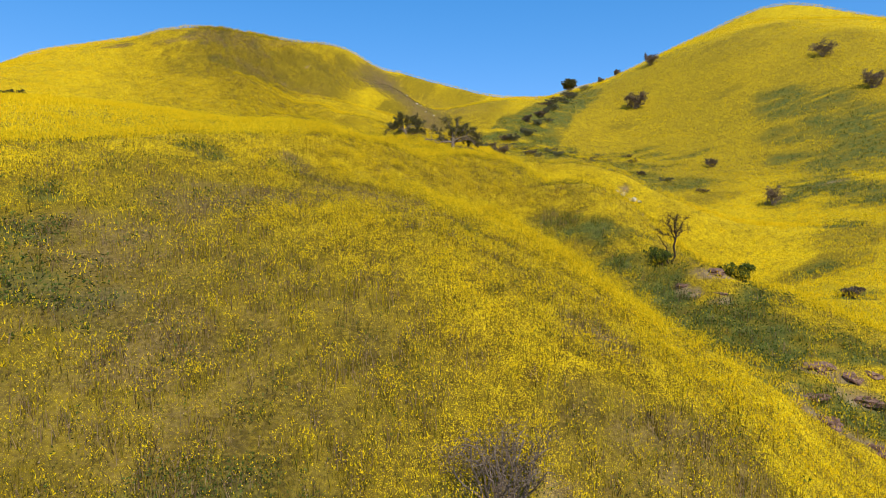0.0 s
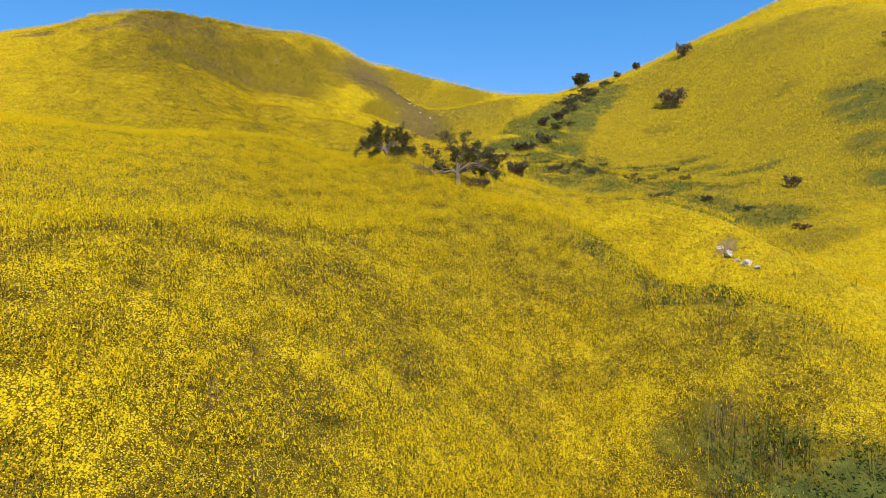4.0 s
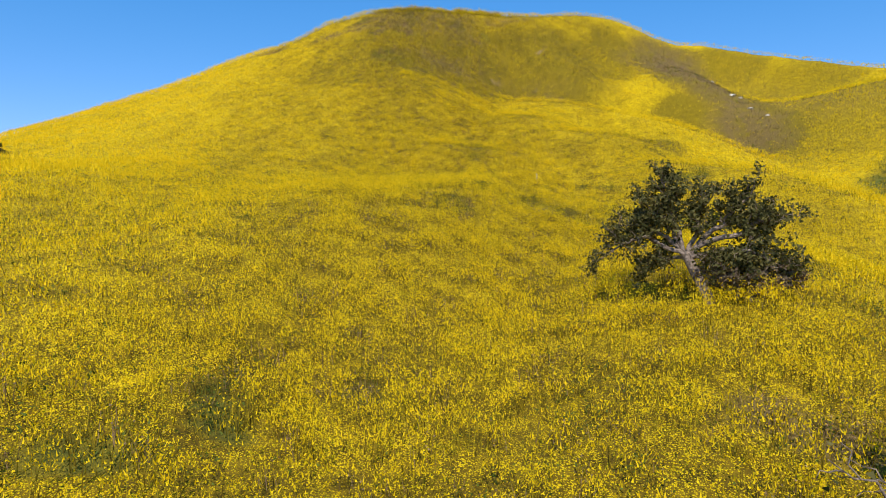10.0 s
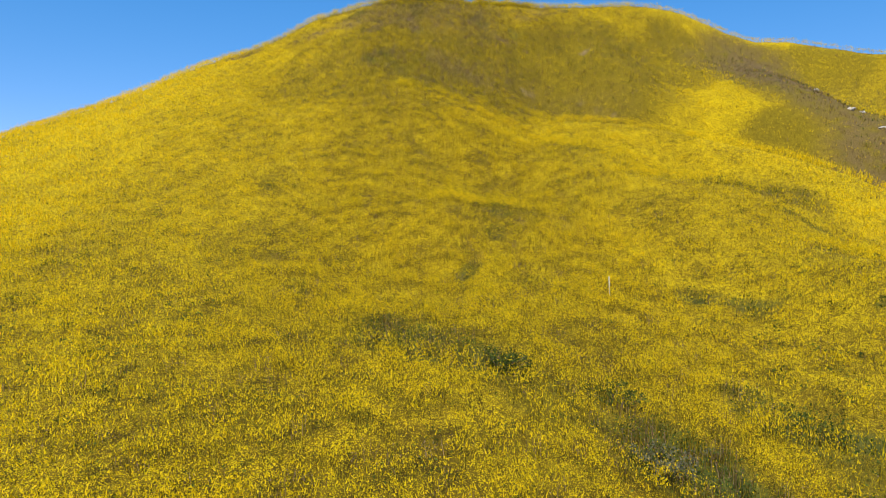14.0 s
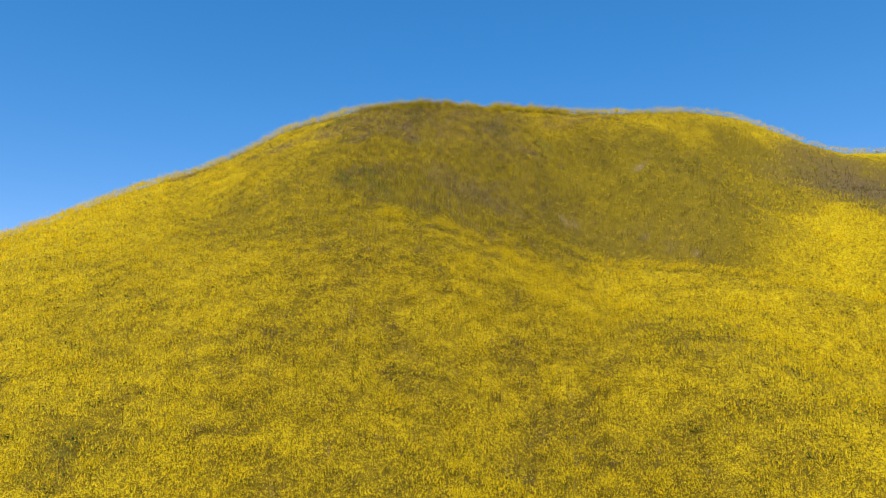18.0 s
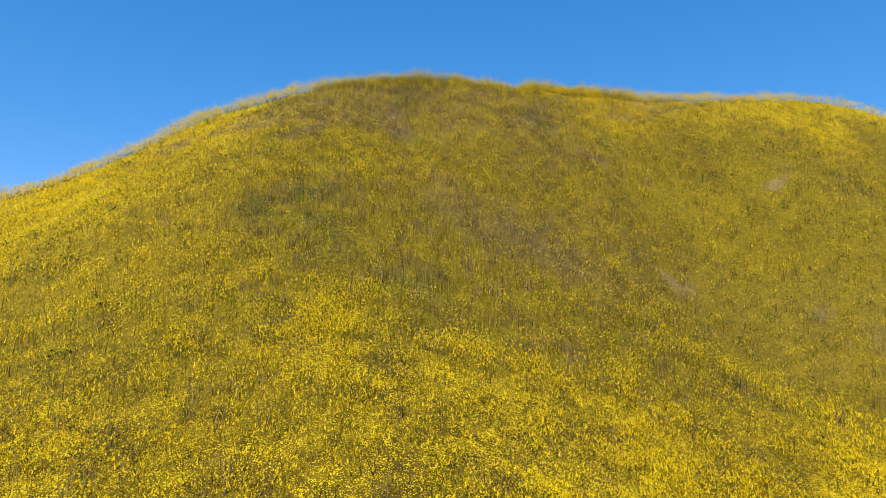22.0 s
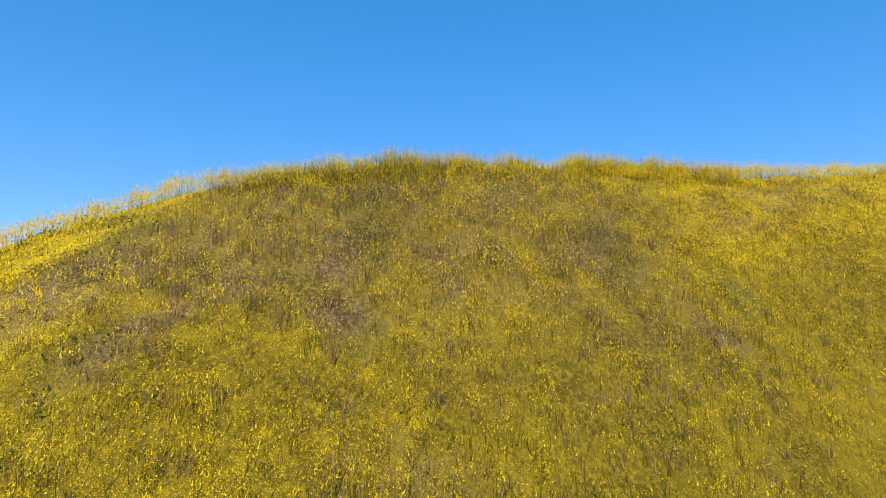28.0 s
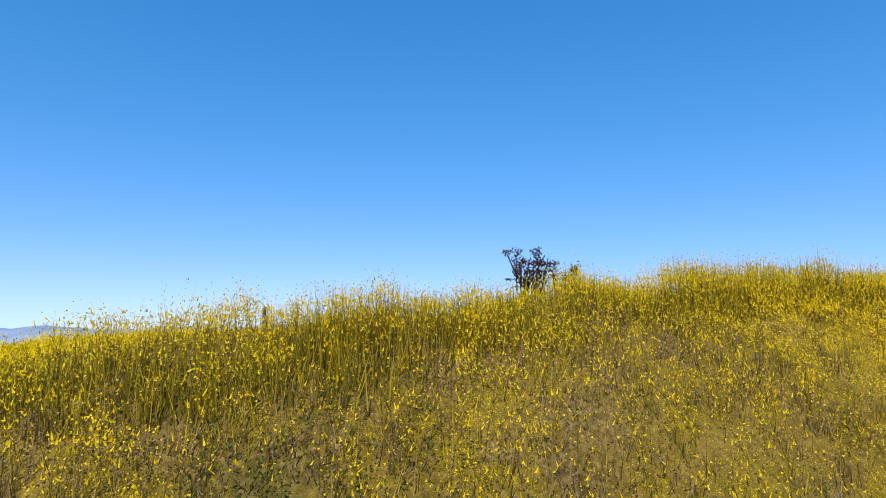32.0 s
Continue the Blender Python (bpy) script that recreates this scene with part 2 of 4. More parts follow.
spot("dry", -26, 205, 5, 4, 30, 0.35)
spot("thin", -15, 182.7, 4, 3, 0, 0.6)
spot("dry", -85.5, 163.9, 4, 1.5, 20, 0.9)
spot("thin", -85.5, 163.9, 4, 1.5, 20, 0.9)
spot("dry", -72.4, 166.9, 4, 1.6, 30, 0.8)
spot("dry", -68.2, 168.8, 3, 1.2, 30, 0.9)
spot("thin", -59.7, 179.9, 9, 5, 35, 0.4)
spot("dry", -60.1, 179.3, 8, 5, 35, 0.38)
for rx, ry in ((-72.6, 169.5), (-71.2, 171.5), (-70.1, 174)):
    spot("rich", rx, ry, 2.0, 1.6, 45, 0.7)
spot("thin", -62.5, 177, 10, 5.5, 40, 0.4)
spot("dry", -62, 178, 9, 4.5, 40, 0.42)
spot("thin", -65, 172.5, 6, 2.6, 30, 0.42)
spot("dry", -65, 172.8, 5, 2, 30, 0.45)
spot("thin", -59, 182.5, 8, 4, 45, 0.38)
spot("dry", -59, 182.5, 7, 3, 45, 0.4)
spot("dry", -50, 192.5, 6, 1.6, 50, 0.6)
spot("dry", -70.5, 173.4, 3, 1.2, 30, 0.5)
for tx, ty in ((-68.1, 176.7), (-65.2, 177.7), (-63.5, 180.2), (-61.5, 182.8), (-60.2, 187), (-58.2, 189.6), (-56, 192), (-53.5, 193.5)):
    spot("tall", tx, ty, 2.0, 1.1, 45, 1.0)
spot("thin", -54.8, 161.1, 5, 2.2, 30, 0.7)
spot("green", -54.5, 161, 2.4, 1.2, 30, 0.5)
spot("thin", -55, 163.5, 6.5, 4.2, 30, 0.68)
spot("thin", -60.4, 156.3, 9, 6, 20, 0.3)
spot("thin", -51.7, 154.9, 6, 4, 20, 0.25)
# clumps of dry stems and low green on the crown and below it
cl = random.Random(31)
for n in range(34):
    u, v = cl.uniform(-11, 13), cl.uniform(-5, 5)
    spot("dry" if n % 3 else "green", -61.5 + 0.6 * u - 0.75 * v, 177.5 + 0.78 * u + 0.6 * v, cl.uniform(0.7, 1.6), cl.uniform(0.5, 1.0), cl.uniform(0, 90), cl.uniform(0.6, 0.9) if n % 3 else 0.45)
for n in range(16):
    spot("green" if n % 4 == 1 else "thin", cl.uniform(-60, -50), cl.uniform(158, 168), cl.uniform(0.7, 1.5), cl.uniform(0.5, 1.1), cl.uniform(0, 90), 0.75)
# the first slope
spot("thin", -9, 18, 9, 7, 0, 0.42)
spot("dry", -9, 18, 8, 6, 0, 0.3)
spot("thin", -13, 27, 6, 7, -20, 0.3)
for dx, dy, da, db, dm in ((-12.8, 23.2, 3, 2.6, 0.6), (-10.8, 28.6, 3, 2.8, 0.6), (-8.8, 31.6, 4, 1.3, 0.7), (-6, 32.6, 2.8, 1.3, 0.7), (-4.6, 34.8, 3, 1.3, 0.7), (-2.6, 34.4, 3.4, 1.4, 0.7), (-0.6, 32.4, 2.6, 1.2, 0.6), (1, 33, 2.2, 1.1, 0.6), (-6.2, 36.3, 1.6, 0.9, 0.6), (-9.2, 38.8, 1.6, 0.8, 0.6), (-8.6, 17, 2.4, 1.8, 0.6), (-11.2, 19.4, 2.2, 1.6, 0.5), (-5.8, 15.6, 1.6, 1.2, 0.4), (5.6, 16, 2.6, 1.8, 0.5), (6, 21, 1.4, 1.2, 0.6)):
    spot("dry", dx, dy, da, db, 0, dm)
    spot("thin", dx, dy, 1.1 * da, 1.1 * db, 0, 0.8 * dm)
for bx, by, br in ((2.8, 14.8, 0.45), (5.4, 15.6, 0.3), (5.9, 21.4, 0.4)):
    spot("bare", bx, by, br, 0.6 * br, 0, 0.7)
for gx, gy, ga, gb in ((-7.1, 29.1, 1.5, 0.9), (-0.3, 27.8, 1.8, 0.8), (2.3, 30.6, 1.4, 0.8), (-2.5, 29.7, 1.2, 0.6), (-11.5, 19.6, 1.2, 0.9), (-11.2, 17.7, 1.3, 0.8), (-15.4, 22.3, 1.0, 0.8), (-3.8, 14.2, 1.6, 0.9), (-5.9, 13.8, 1.3, 0.8), (-13.8, 19.9, 1.3, 0.9), (-9.3, 37.7, 1.2, 0.7), (-5.9, 35.5, 1.0, 0.6), (-17.1, 25.7, 1.0, 0.8), (-13.3, 36.1, 1.4, 0.8), (1.2, 14.6, 1.6, 0.9)):
    spot("green", gx, gy, ga, gb, 0, 0.75)
# its bright shoulder and the rise behind it
for rx, ry in ((0.6, 36.4), (2.9, 34), (5.9, 33.4), (8.4, 34.2), (10.7, 35), (12.4, 32.6), (13.2, 29), (13.4, 26), (12.8, 23), (11.6, 20), (10.6, 17.6)):
    spot("rich", rx, ry, 1.9, 1.5, 0, 0.9)
for rx, ry in ((-7, 43), (-1.6, 48), (-11, 42.5), (3, 52), (-15, 40), (-4, 54)):
    spot("rich", rx, ry, 4.5, 3, 0, 0.6)
# the green runnel below the big hill
for gx, gy, ga, gb in ((-26.9, 117.9, 3, 1.2), (-22.3, 117.1, 3, 1.4), (-19.2, 118.7, 2.5, 1.4), (-16.6, 115.6, 3, 1.5), (-13.5, 114, 2.5, 2), (-9, 119, 4, 2.5), (-21.1, 106.5, 1.2, 2), (-12.9, 121, 3, 1.5)):
    spot("green", gx, gy, ga, gb, -25, 1.0)
for gx, gy, ga, gb in ((-30.9, 135.6, 0.7, 0.6), (-29.5, 132.1, 0.6, 0.6), (-29.8, 129.1, 0.8, 0.6), (-49.1, 133, 0.5, 0.5), (-35.2, 121, 0.5, 0.5), (-17.2, 133.2, 2.4, 0.6), (-12.4, 147, 2.8, 0.5), (-18.4, 149, 2, 0.5), (-9, 131.4, 2, 0.8), (9.5, 63.8, 3, 2.5), (-6.2, 60.5, 0.8, 0.8)):
    spot("green", gx, gy, ga, gb, -10, 0.85)
# the gully beside the first slope, with slumped earth
for gx, gy in ((11.2, 47.4), (11.9, 43.2), (11.6, 40.3), (13.1, 39.2), (14.4, 36.1), (17.1, 36.3), (16.9, 34), (14.5, 33.2), (16.7, 32.3), (15.6, 30.1), (14.1, 41.6), (18.6, 33), (20.5, 32), (18.5, 26), (15.8, 27.8), (9.4, 48.3), (20, 37.5)):
    spot("green", gx, gy, 2.1, 1.7, 0, 1.0)
for gx, gy, ga, gb in ((7.6, 50.2, 1.6, 1.0), (14.4, 47.3, 2.2, 1.0), (11.2, 58, 2.2, 1.2), (20.3, 44.5, 3.6, 1.2), (7.4, 61, 0.9, 0.9)):
    spot("green", gx, gy, ga, gb, 0, 0.55)
for bx, by, ba, bb in ((18.4, 29.9, 1.3, 0.7), (19.6, 29.3, 0.9, 0.5), (19.2, 27.7, 1.0, 0.5), (16.2, 25.3, 0.9, 0.6), (17.7, 24.4, 0.9, 0.4), (16.6, 27.1, 0.8, 0.5), (18, 40.7, 1.8, 0.6), (17, 37.9, 0.8, 0.4), (15.2, 39.3, 0.7, 0.4), (12.8, 34, 0.6, 0.3)):
    spot("bare", bx, by, 0.8 * ba, 0.8 * bb, -20, 0.7)
for bx, by, ba, bb in ((24.6, 84.4, 0.8, 0.4), (22.3, 120.8, 3.0, 0.4), (33, 110, 2.4, 0.5), (30, 96, 2, 0.3), (68, 108, 2.0, 1.0)):
    spot("bare", bx, by, ba, bb, 15, 0.6)
for gx, gy, ga, gb in ((9.4, 63.1, 1.2, 1.0), (-11.9, 87.8, 0.5, 0.5), (-14.1, 84.4, 0.7, 0.6), (-14.9, 81.9, 0.9, 0.6)):
    spot("green", gx, gy, ga, gb, 0, 0.8)
spot("dry", -2.9, 88.1, 1.6, 1.0, 0, 0.7)
spot("thin", -2.9, 88.1, 1.6, 1.0, 0, 0.6)
# the hill across the gully, in broken tufts
for gx, gy, ga, gb in ((73, 127, 4, 9), (91.2, 155.7, 8, 14), (92, 138, 9, 12), (66, 105, 6, 10), (78, 118, 8, 9), (64, 93, 6, 7), (56.2, 102.2, 4, 2.5), (51.7, 81.6, 3, 3), (40, 66, 3, 1.5), (36, 54, 3, 1.5)):
    spot("green", gx, gy, ga, gb, 20, 0.95)
for gx, gy, ga, gb in ((30.9, 130.6, 7, 3), (37, 130, 9, 4), (25, 140, 5, 5), (42, 117, 11, 4), (36, 134, 9, 3), (35, 120, 9, 3), (44.2, 117.8, 8, 2.5), (24.9, 133.7, 6, 3), (13.3, 131.5, 4, 6), (29.5, 160.1, 6, 4)):
    spot("green", gx, gy, ga, gb, 15, 0.75)
for gx, gy, ga, gb in ((14.5, 166.2, 4, 8), (19.7, 173.3, 4, 9), (25.4, 180.8, 4, 10), (32.2, 191, 4, 12), (41.3, 208.9, 4, 14), (51, 231, 4, 16)):
    spot("green", gx, gy, ga, gb, -30, 1.0)
spot("green", 20.1, 142.3, 6, 20, -12, 1.0)
spot("green", 24.9, 163.6, 5, 14, -25, 1.0)
spot("green", 11.3, 158, 4, 12, -15, 1.0)
spot("green", 32.4, 119.9, 12, 6, 20, 0.8)
spot("green", 21.6, 81.8, 3, 0.8, 20, 0.6)
for gx, gy, ga, gb in ((17.4, 167, 4, 9), (22, 160, 5, 7), (26.5, 174, 4.5, 8), (33, 184, 4.5, 9), (40, 197, 4.5, 10), (48, 211, 5, 12), (20, 150, 5, 8), (29, 154, 5, 4)):
    spot("green", gx, gy, ga, gb, -25, 1.0)
# its scrubby upper flank
for gx, gy, ga, gb, gm in ((89, 158, 9, 8, 0.9), (92, 143, 9, 8, 0.95), (84, 122, 9, 9, 0.9), (79, 141, 4, 8, 0.7), (72, 113, 6, 5, 0.7), (67, 98, 5, 5, 0.8)):
    spot("green", gx, gy, ga, gb, 20, gm)
for gx, gy, ga, gb, gm in ((94, 203, 16, 7, 0.4), (106, 177, 13, 5, 0.4), (115, 225, 16, 8, 0.35), (83, 205, 8, 5, 0.35), (126, 196, 12, 7, 0.35), (55, 146, 12, 4, 0.3), (45, 108, 9, 3, 0.45), (40, 66, 8, 3, 0.45), (50, 74, 7, 4, 0.4)):
    spot("thin", gx, gy, ga, gb, 20, gm)
spot("thin", 80, 175, 55, 60, 0, 0.3)
spot("thin", 40, 133, 22, 26, 20, 0.3)
for gx, gy, ga, gb in ((34, 146, 10, 1.6), (40, 150, 9, 1.3), (45, 158, 11, 1.8), (30, 127, 9, 1.4), (36, 122, 8, 1.2), (50, 152, 8, 1.5), (44, 134, 10, 1.6), (56, 146, 8, 1.6)):
    spot("green", gx, gy, ga, gb, 12, 0.9)
spot("thin", 52.4, 179.2, 4, 2, 0, 0.6)
spot("thin", 81, 178.6, 6, 2, 20, 0.6)
spot("thin", 95, 215, 10, 5, 20, 0.5)

FLIGHT = ((0, 8), (0, 45), (-5, 80), (-20, 112), (-45, 152), (-60, 178), (-58, 196))


def tufts(x, y):
    """From -1 in the gaps to 1 on the crowns of the tufts."""
    u, v = 0.8 * x + 0.6 * y, 0.8 * y - 0.6 * x
    t = 0.5 * grain(x, y, 1.45, 61) + 0.42 * grain(u, v, 0.8, 62) + 0.1 * grain(u, v, 2.6, 63)
    return np.clip(1.45 * t, -1, 1)


def aside(x, y):
    """Metres from the line that the meadow is seen from most closely."""
    best = np.full(np.shape(x), 1e9)
    for (ax, ay), (bx, by) in zip(FLIGHT, FLIGHT[1:]):
        dx, dy = bx - ax, by - ay
        k = np.clip(((x - ax) * dx + (y - ay) * dy) / (dx * dx + dy * dy), 0, 1)
        best = np.minimum(best, np.hypot(x - ax - k * dx, y - ay - k * dy))
    return best


def lift(x, y, flower, dry_, tuft):
    """How high the mass of the plants stands over the soil."""
    return flower * (0.2 + 0.11 * tuft) + 0.06 * dry_ * (1 + tuft)


# ---- materials ----
def material(name, rough_value=0.8):
    m = bpy.data.materials.new(name)
    m.use_nodes = True
    b = m.node_tree.nodes["Principled BSDF"]
    b.inputs["Roughness"].default_value = rough_value
    b.inputs["Specular IOR Level"].default_value = 0.15
    return m, m.node_tree, b


def mixer(t, fac, a, b, mode="MIX"):
    n = t.nodes.new("ShaderNodeMix")
    n.data_type, n.blend_type = "RGBA", mode
    for k, v in (("Factor", fac), ("A", a), ("B", b)):
        socket = [s for s in n.inputs if s.name == k and (s.type == "RGBA" if k != "Factor" else s.type == "VALUE")][0]
        if hasattr(v, "is_output"):
            t.links.new(v, socket)
        else:
            socket.default_value = v if k == "Factor" else (*v, 1)
    return [s for s in n.outputs if s.type == "RGBA"][0]


def noise_tex(t, scale, detail=4.0, low=0.35, high=0.65):
    c = t.nodes.new("ShaderNodeNewGeometry")
    n = t.nodes.new("ShaderNodeTexNoise")
    n.inputs["Scale"].default_value, n.inputs["Detail"].default_value = scale, detail
    t.links.new(c.outputs["Position"], n.inputs["Vector"])
    r = t.nodes.new("ShaderNodeMapRange")
    r.inputs[1].default_value, r.inputs[2].default_value = low, high
    t.links.new(n.outputs["Fac"], r.inputs[0])
    return r.outputs[0]


def leafy(name, dark, light, glow=0.35, rough_value=0.7):
    """A thin plant part: colours vary piece by piece, and light comes through."""
    m, t, b = material(name, rough_value)
    g = t.nodes.new("ShaderNodeNewGeometry")
    col = mixer(t, g.outputs["Random Per Island"], dark, light)
    t.links.new(col, b.inputs["Base Color"])
    tr = t.nodes.new("ShaderNodeBsdfTranslucent")
    t.links.new(col, tr.inputs["Color"])
    mx = t.nodes.new("ShaderNodeMixShader")
    mx.inputs[0].default_value = glow
    t.links.new(b.outputs[0], mx.inputs[1])
    t.links.new(tr.outputs[0], mx.inputs[2])
    t.links.new(mx.outputs[0], t.nodes["Material Output"].inputs[0])
    return m


BLOSSOM = leafy("mustard_blossom", (0.76, 0.505, 0.004), (0.96, 0.678, 0.008), 0.35)
STALK = leafy("mustard_stalk", (0.07, 0.048, 0.005), (0.44, 0.32, 0.016), 0.25)
DRY_STALK = leafy("dry_stalk", (0.075, 0.042, 0.018), (0.40, 0.265, 0.13), 0.2)
SCRUB_LEAF = leafy("scrub_leaf", (0.12, 0.12, 0.05), (0.27, 0.24, 0.12), 0.25)
GREEN_LEAF = leafy("green_leaf", (0.04, 0.062, 0.008), (0.15, 0.185, 0.028), 0.35)
OAK_LEAF = leafy("oak_leaf", (0.028, 0.033, 0.007), (0.20, 0.17, 0.055), 0.3, 0.8)
CHAR_LEAF = leafy("dark_leaf", (0.03, 0.022, 0.016), (0.10, 0.07, 0.05), 0.2)
TWIG_LEAF = leafy("shrub_leaf", (0.09, 0.062, 0.036), (0.25, 0.175, 0.105), 0.25)


def ground_material():
    m, t, b = material("meadow_ground", 0.95)
    at = t.nodes.new("ShaderNodeVertexColor")
    at.layer_name = "cover"
    sep = t.nodes.new("ShaderNodeSeparateColor")
    t.links.new(at.outputs["Color"], sep.inputs[0])
    canopy = t.nodes.new("ShaderNodeAttribute")
    canopy.attribute_name = "canopy"
    fine, mid = noise_tex(t, 2.2, 5, 0.3, 0.7), noise_tex(t, 0.45, 4)
    soil = mixer(t, noise_tex(t, 8.0, 3, 0.36, 0.62), (0.095, 0.070, 0.005), (0.29, 0.212, 0.010))
    # brown understory between the blossom heads, with its shade mixed into the colour
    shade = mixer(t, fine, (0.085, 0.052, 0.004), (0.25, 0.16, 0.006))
    # heads of blossom, closer together on the crowns of the tufts
    cells = t.nodes.new("ShaderNodeTexVoronoi")
    cells.inputs["Scale"].default_value = 24.0
    pos = t.nodes.new("ShaderNodeNewGeometry")
    t.links.new(pos.outputs["Position"], cells.inputs["Vector"])
    tone = t.nodes.new("ShaderNodeSeparateColor")
    t.links.new(cells.outputs["Color"], tone.inputs[0])
    yellow = mixer(t, tone.outputs[0], (0.54, 0.355, 0.003), (0.81, 0.572, 0.005))

    def math_node(op, a, b, c=None):
        n = t.nodes.new("ShaderNodeMath")
        n.operation = op
        for i, v in enumerate((a, b, c)):
            if v is None:
                continue
            if hasattr(v, "is_output"):
                t.links.new(v, n.inputs[i])
            else:
                n.inputs[i].default_value = v
        return n.outputs[0]

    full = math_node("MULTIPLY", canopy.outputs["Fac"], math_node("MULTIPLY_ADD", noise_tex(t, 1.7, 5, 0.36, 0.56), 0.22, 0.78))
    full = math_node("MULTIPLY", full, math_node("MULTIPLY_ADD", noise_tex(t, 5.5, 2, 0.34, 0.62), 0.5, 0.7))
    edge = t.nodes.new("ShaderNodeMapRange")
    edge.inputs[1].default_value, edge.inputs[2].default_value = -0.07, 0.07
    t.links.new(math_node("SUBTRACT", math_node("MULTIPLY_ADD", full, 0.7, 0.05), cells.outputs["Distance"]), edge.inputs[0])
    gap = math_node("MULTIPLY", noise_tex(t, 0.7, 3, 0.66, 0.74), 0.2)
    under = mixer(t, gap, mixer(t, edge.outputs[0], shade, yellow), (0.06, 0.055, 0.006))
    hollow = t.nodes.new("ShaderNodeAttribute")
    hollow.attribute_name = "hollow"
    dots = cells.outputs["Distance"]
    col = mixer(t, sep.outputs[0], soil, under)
    green = mixer(t, fine, (0.05, 0.064, 0.010), (0.15, 0.15, 0.026))
    g2 = t.nodes.new("ShaderNodeMath")
    g2.operation = "MULTIPLY"
    t.links.new(sep.outputs[1], g2.inputs[0])
    t.links.new(noise_tex(t, 0.7, 4, 0.3, 0.55), g2.inputs[1])
    col = mixer(t, g2.outputs[0], col, green)
    drycol = mixer(t, noise_tex(t, 8.5, 3, 0.36, 0.62), (0.075, 0.044, 0.015), (0.23, 0.150, 0.066))
    d2 = t.nodes.new("ShaderNodeMath")
    d2.operation = "MULTIPLY"
    t.links.new(sep.outputs[2], d2.inputs[0])
    t.links.new(noise_tex(t, 0.6, 5, 0.27, 0.52), d2.inputs[1])
    col = mixer(t, d2.outputs[0], col, drycol)
    # shade in the gaps between tufts, painted as a near-black brown over all covers
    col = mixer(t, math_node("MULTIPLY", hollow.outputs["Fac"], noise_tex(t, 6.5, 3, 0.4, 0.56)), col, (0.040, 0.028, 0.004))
    earth = mixer(t, fine, (0.21, 0.125, 0.072), (0.36, 0.25, 0.16))
    col = mixer(t, at.outputs["Alpha"], col, earth)
    t.links.new(col, b.inputs["Base Color"])
    bump = t.nodes.new("ShaderNodeBump")
    bump.inputs["Strength"].default_value, bump.inputs["Distance"].default_value = 0.6, 0.05
    bump.invert = True
    t.links.new(dots, bump.inputs["Height"])
    t.links.new(bump.outputs[0], b.inputs["Normal"])
    return m


GROUND = ground_material()

# ---- the land, one sheet out to the horizon ----
def lines(lo, hi, step, reach):
    inner = list(np.arange(lo, hi + step / 2, step))
    out, s, v = [], step, hi
    while v < reach:
        s *= 1.09
        v += s
        out.append(v)
    out2, s, v = [], step, lo
    while v > -reach:
        s *= 1.09
        v -= s
        out2.append(v)
    return np.array(out2[::-1] + inner + out)


gx, gy = lines(-105, 40, 0.46, 3500), lines(6, 206, 0.46, 3500)
XX, YY = np.meshgrid(gx, gy, indexing="ij")
fl, gr, dr, ba, tl = cover(XX, YY)
TT = tufts(XX, YY)
AWAY = np.clip((aside(XX, YY) - 6) / 34, 0, 1)
ZZ = land(XX, YY) + lift(XX, YY, fl, dr, TT * (1 - 0.6 * AWAY))
nx, ny = len(gx), len(gy)
k = np.arange(nx * ny).reshape(nx, ny)
quads = np.stack([k[:-1, :-1], k[1:, :-1], k[1:, 1:], k[:-1, 1:]], -1).reshape(-1, 4)


def raw_mesh(name, verts, faces, mat):
    """A mesh from arrays: faces all with the same number of corners."""
    me = bpy.data.meshes.new(name)
    n, c = faces.shape
    me.vertices.add(len(verts))
    me.vertices.foreach_set("co", np.ascontiguousarray(verts, np.float32).ravel())
    me.loops.add(n * c)
    me.loops.foreach_set("vertex_index", np.ascontiguousarray(faces, np.int32).ravel())
    me.polygons.add(n)
    me.polygons.foreach_set("loop_start", np.arange(0, n * c, c, dtype=np.int32))
    me.update(calc_edges=True)
    me.materials.append(mat)
    return me


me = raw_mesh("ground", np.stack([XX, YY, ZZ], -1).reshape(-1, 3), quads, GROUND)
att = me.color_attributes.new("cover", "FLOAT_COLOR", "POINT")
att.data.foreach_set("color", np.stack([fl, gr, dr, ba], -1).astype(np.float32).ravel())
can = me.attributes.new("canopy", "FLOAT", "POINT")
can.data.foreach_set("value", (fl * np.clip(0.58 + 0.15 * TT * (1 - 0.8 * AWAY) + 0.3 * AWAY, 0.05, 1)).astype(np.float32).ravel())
# strength of that painted gap shade: most between tufts, none far off
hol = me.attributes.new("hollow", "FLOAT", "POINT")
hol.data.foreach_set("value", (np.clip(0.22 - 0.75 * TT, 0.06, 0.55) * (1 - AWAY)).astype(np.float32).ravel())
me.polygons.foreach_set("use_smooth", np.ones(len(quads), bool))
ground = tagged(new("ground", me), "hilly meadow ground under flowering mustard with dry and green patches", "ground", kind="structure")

# ---- the meadow ----
RNG = np.random.default_rng(7)


def triangles(centres, size, stretch=1.0):
    """A small triangle in a random turn at every centre."""
    n = len(centres)
    a = RNG.normal(size=(n, 3))
    a /= np.linalg.norm(a, axis=1)[:, None]
    b = np.cross(a, RNG.normal(size=(n, 3)))
    b /= np.linalg.norm(b, axis=1)[:, None] + 1e-9
    s = np.broadcast_to(size, (n,))[:, None]
    return np.stack([centres - s * a * 0.6 - s * b * 0.55, centres + s * a * 0.6 - s * b * 0.35, centres + s * b * 0.75 * stretch], 1)


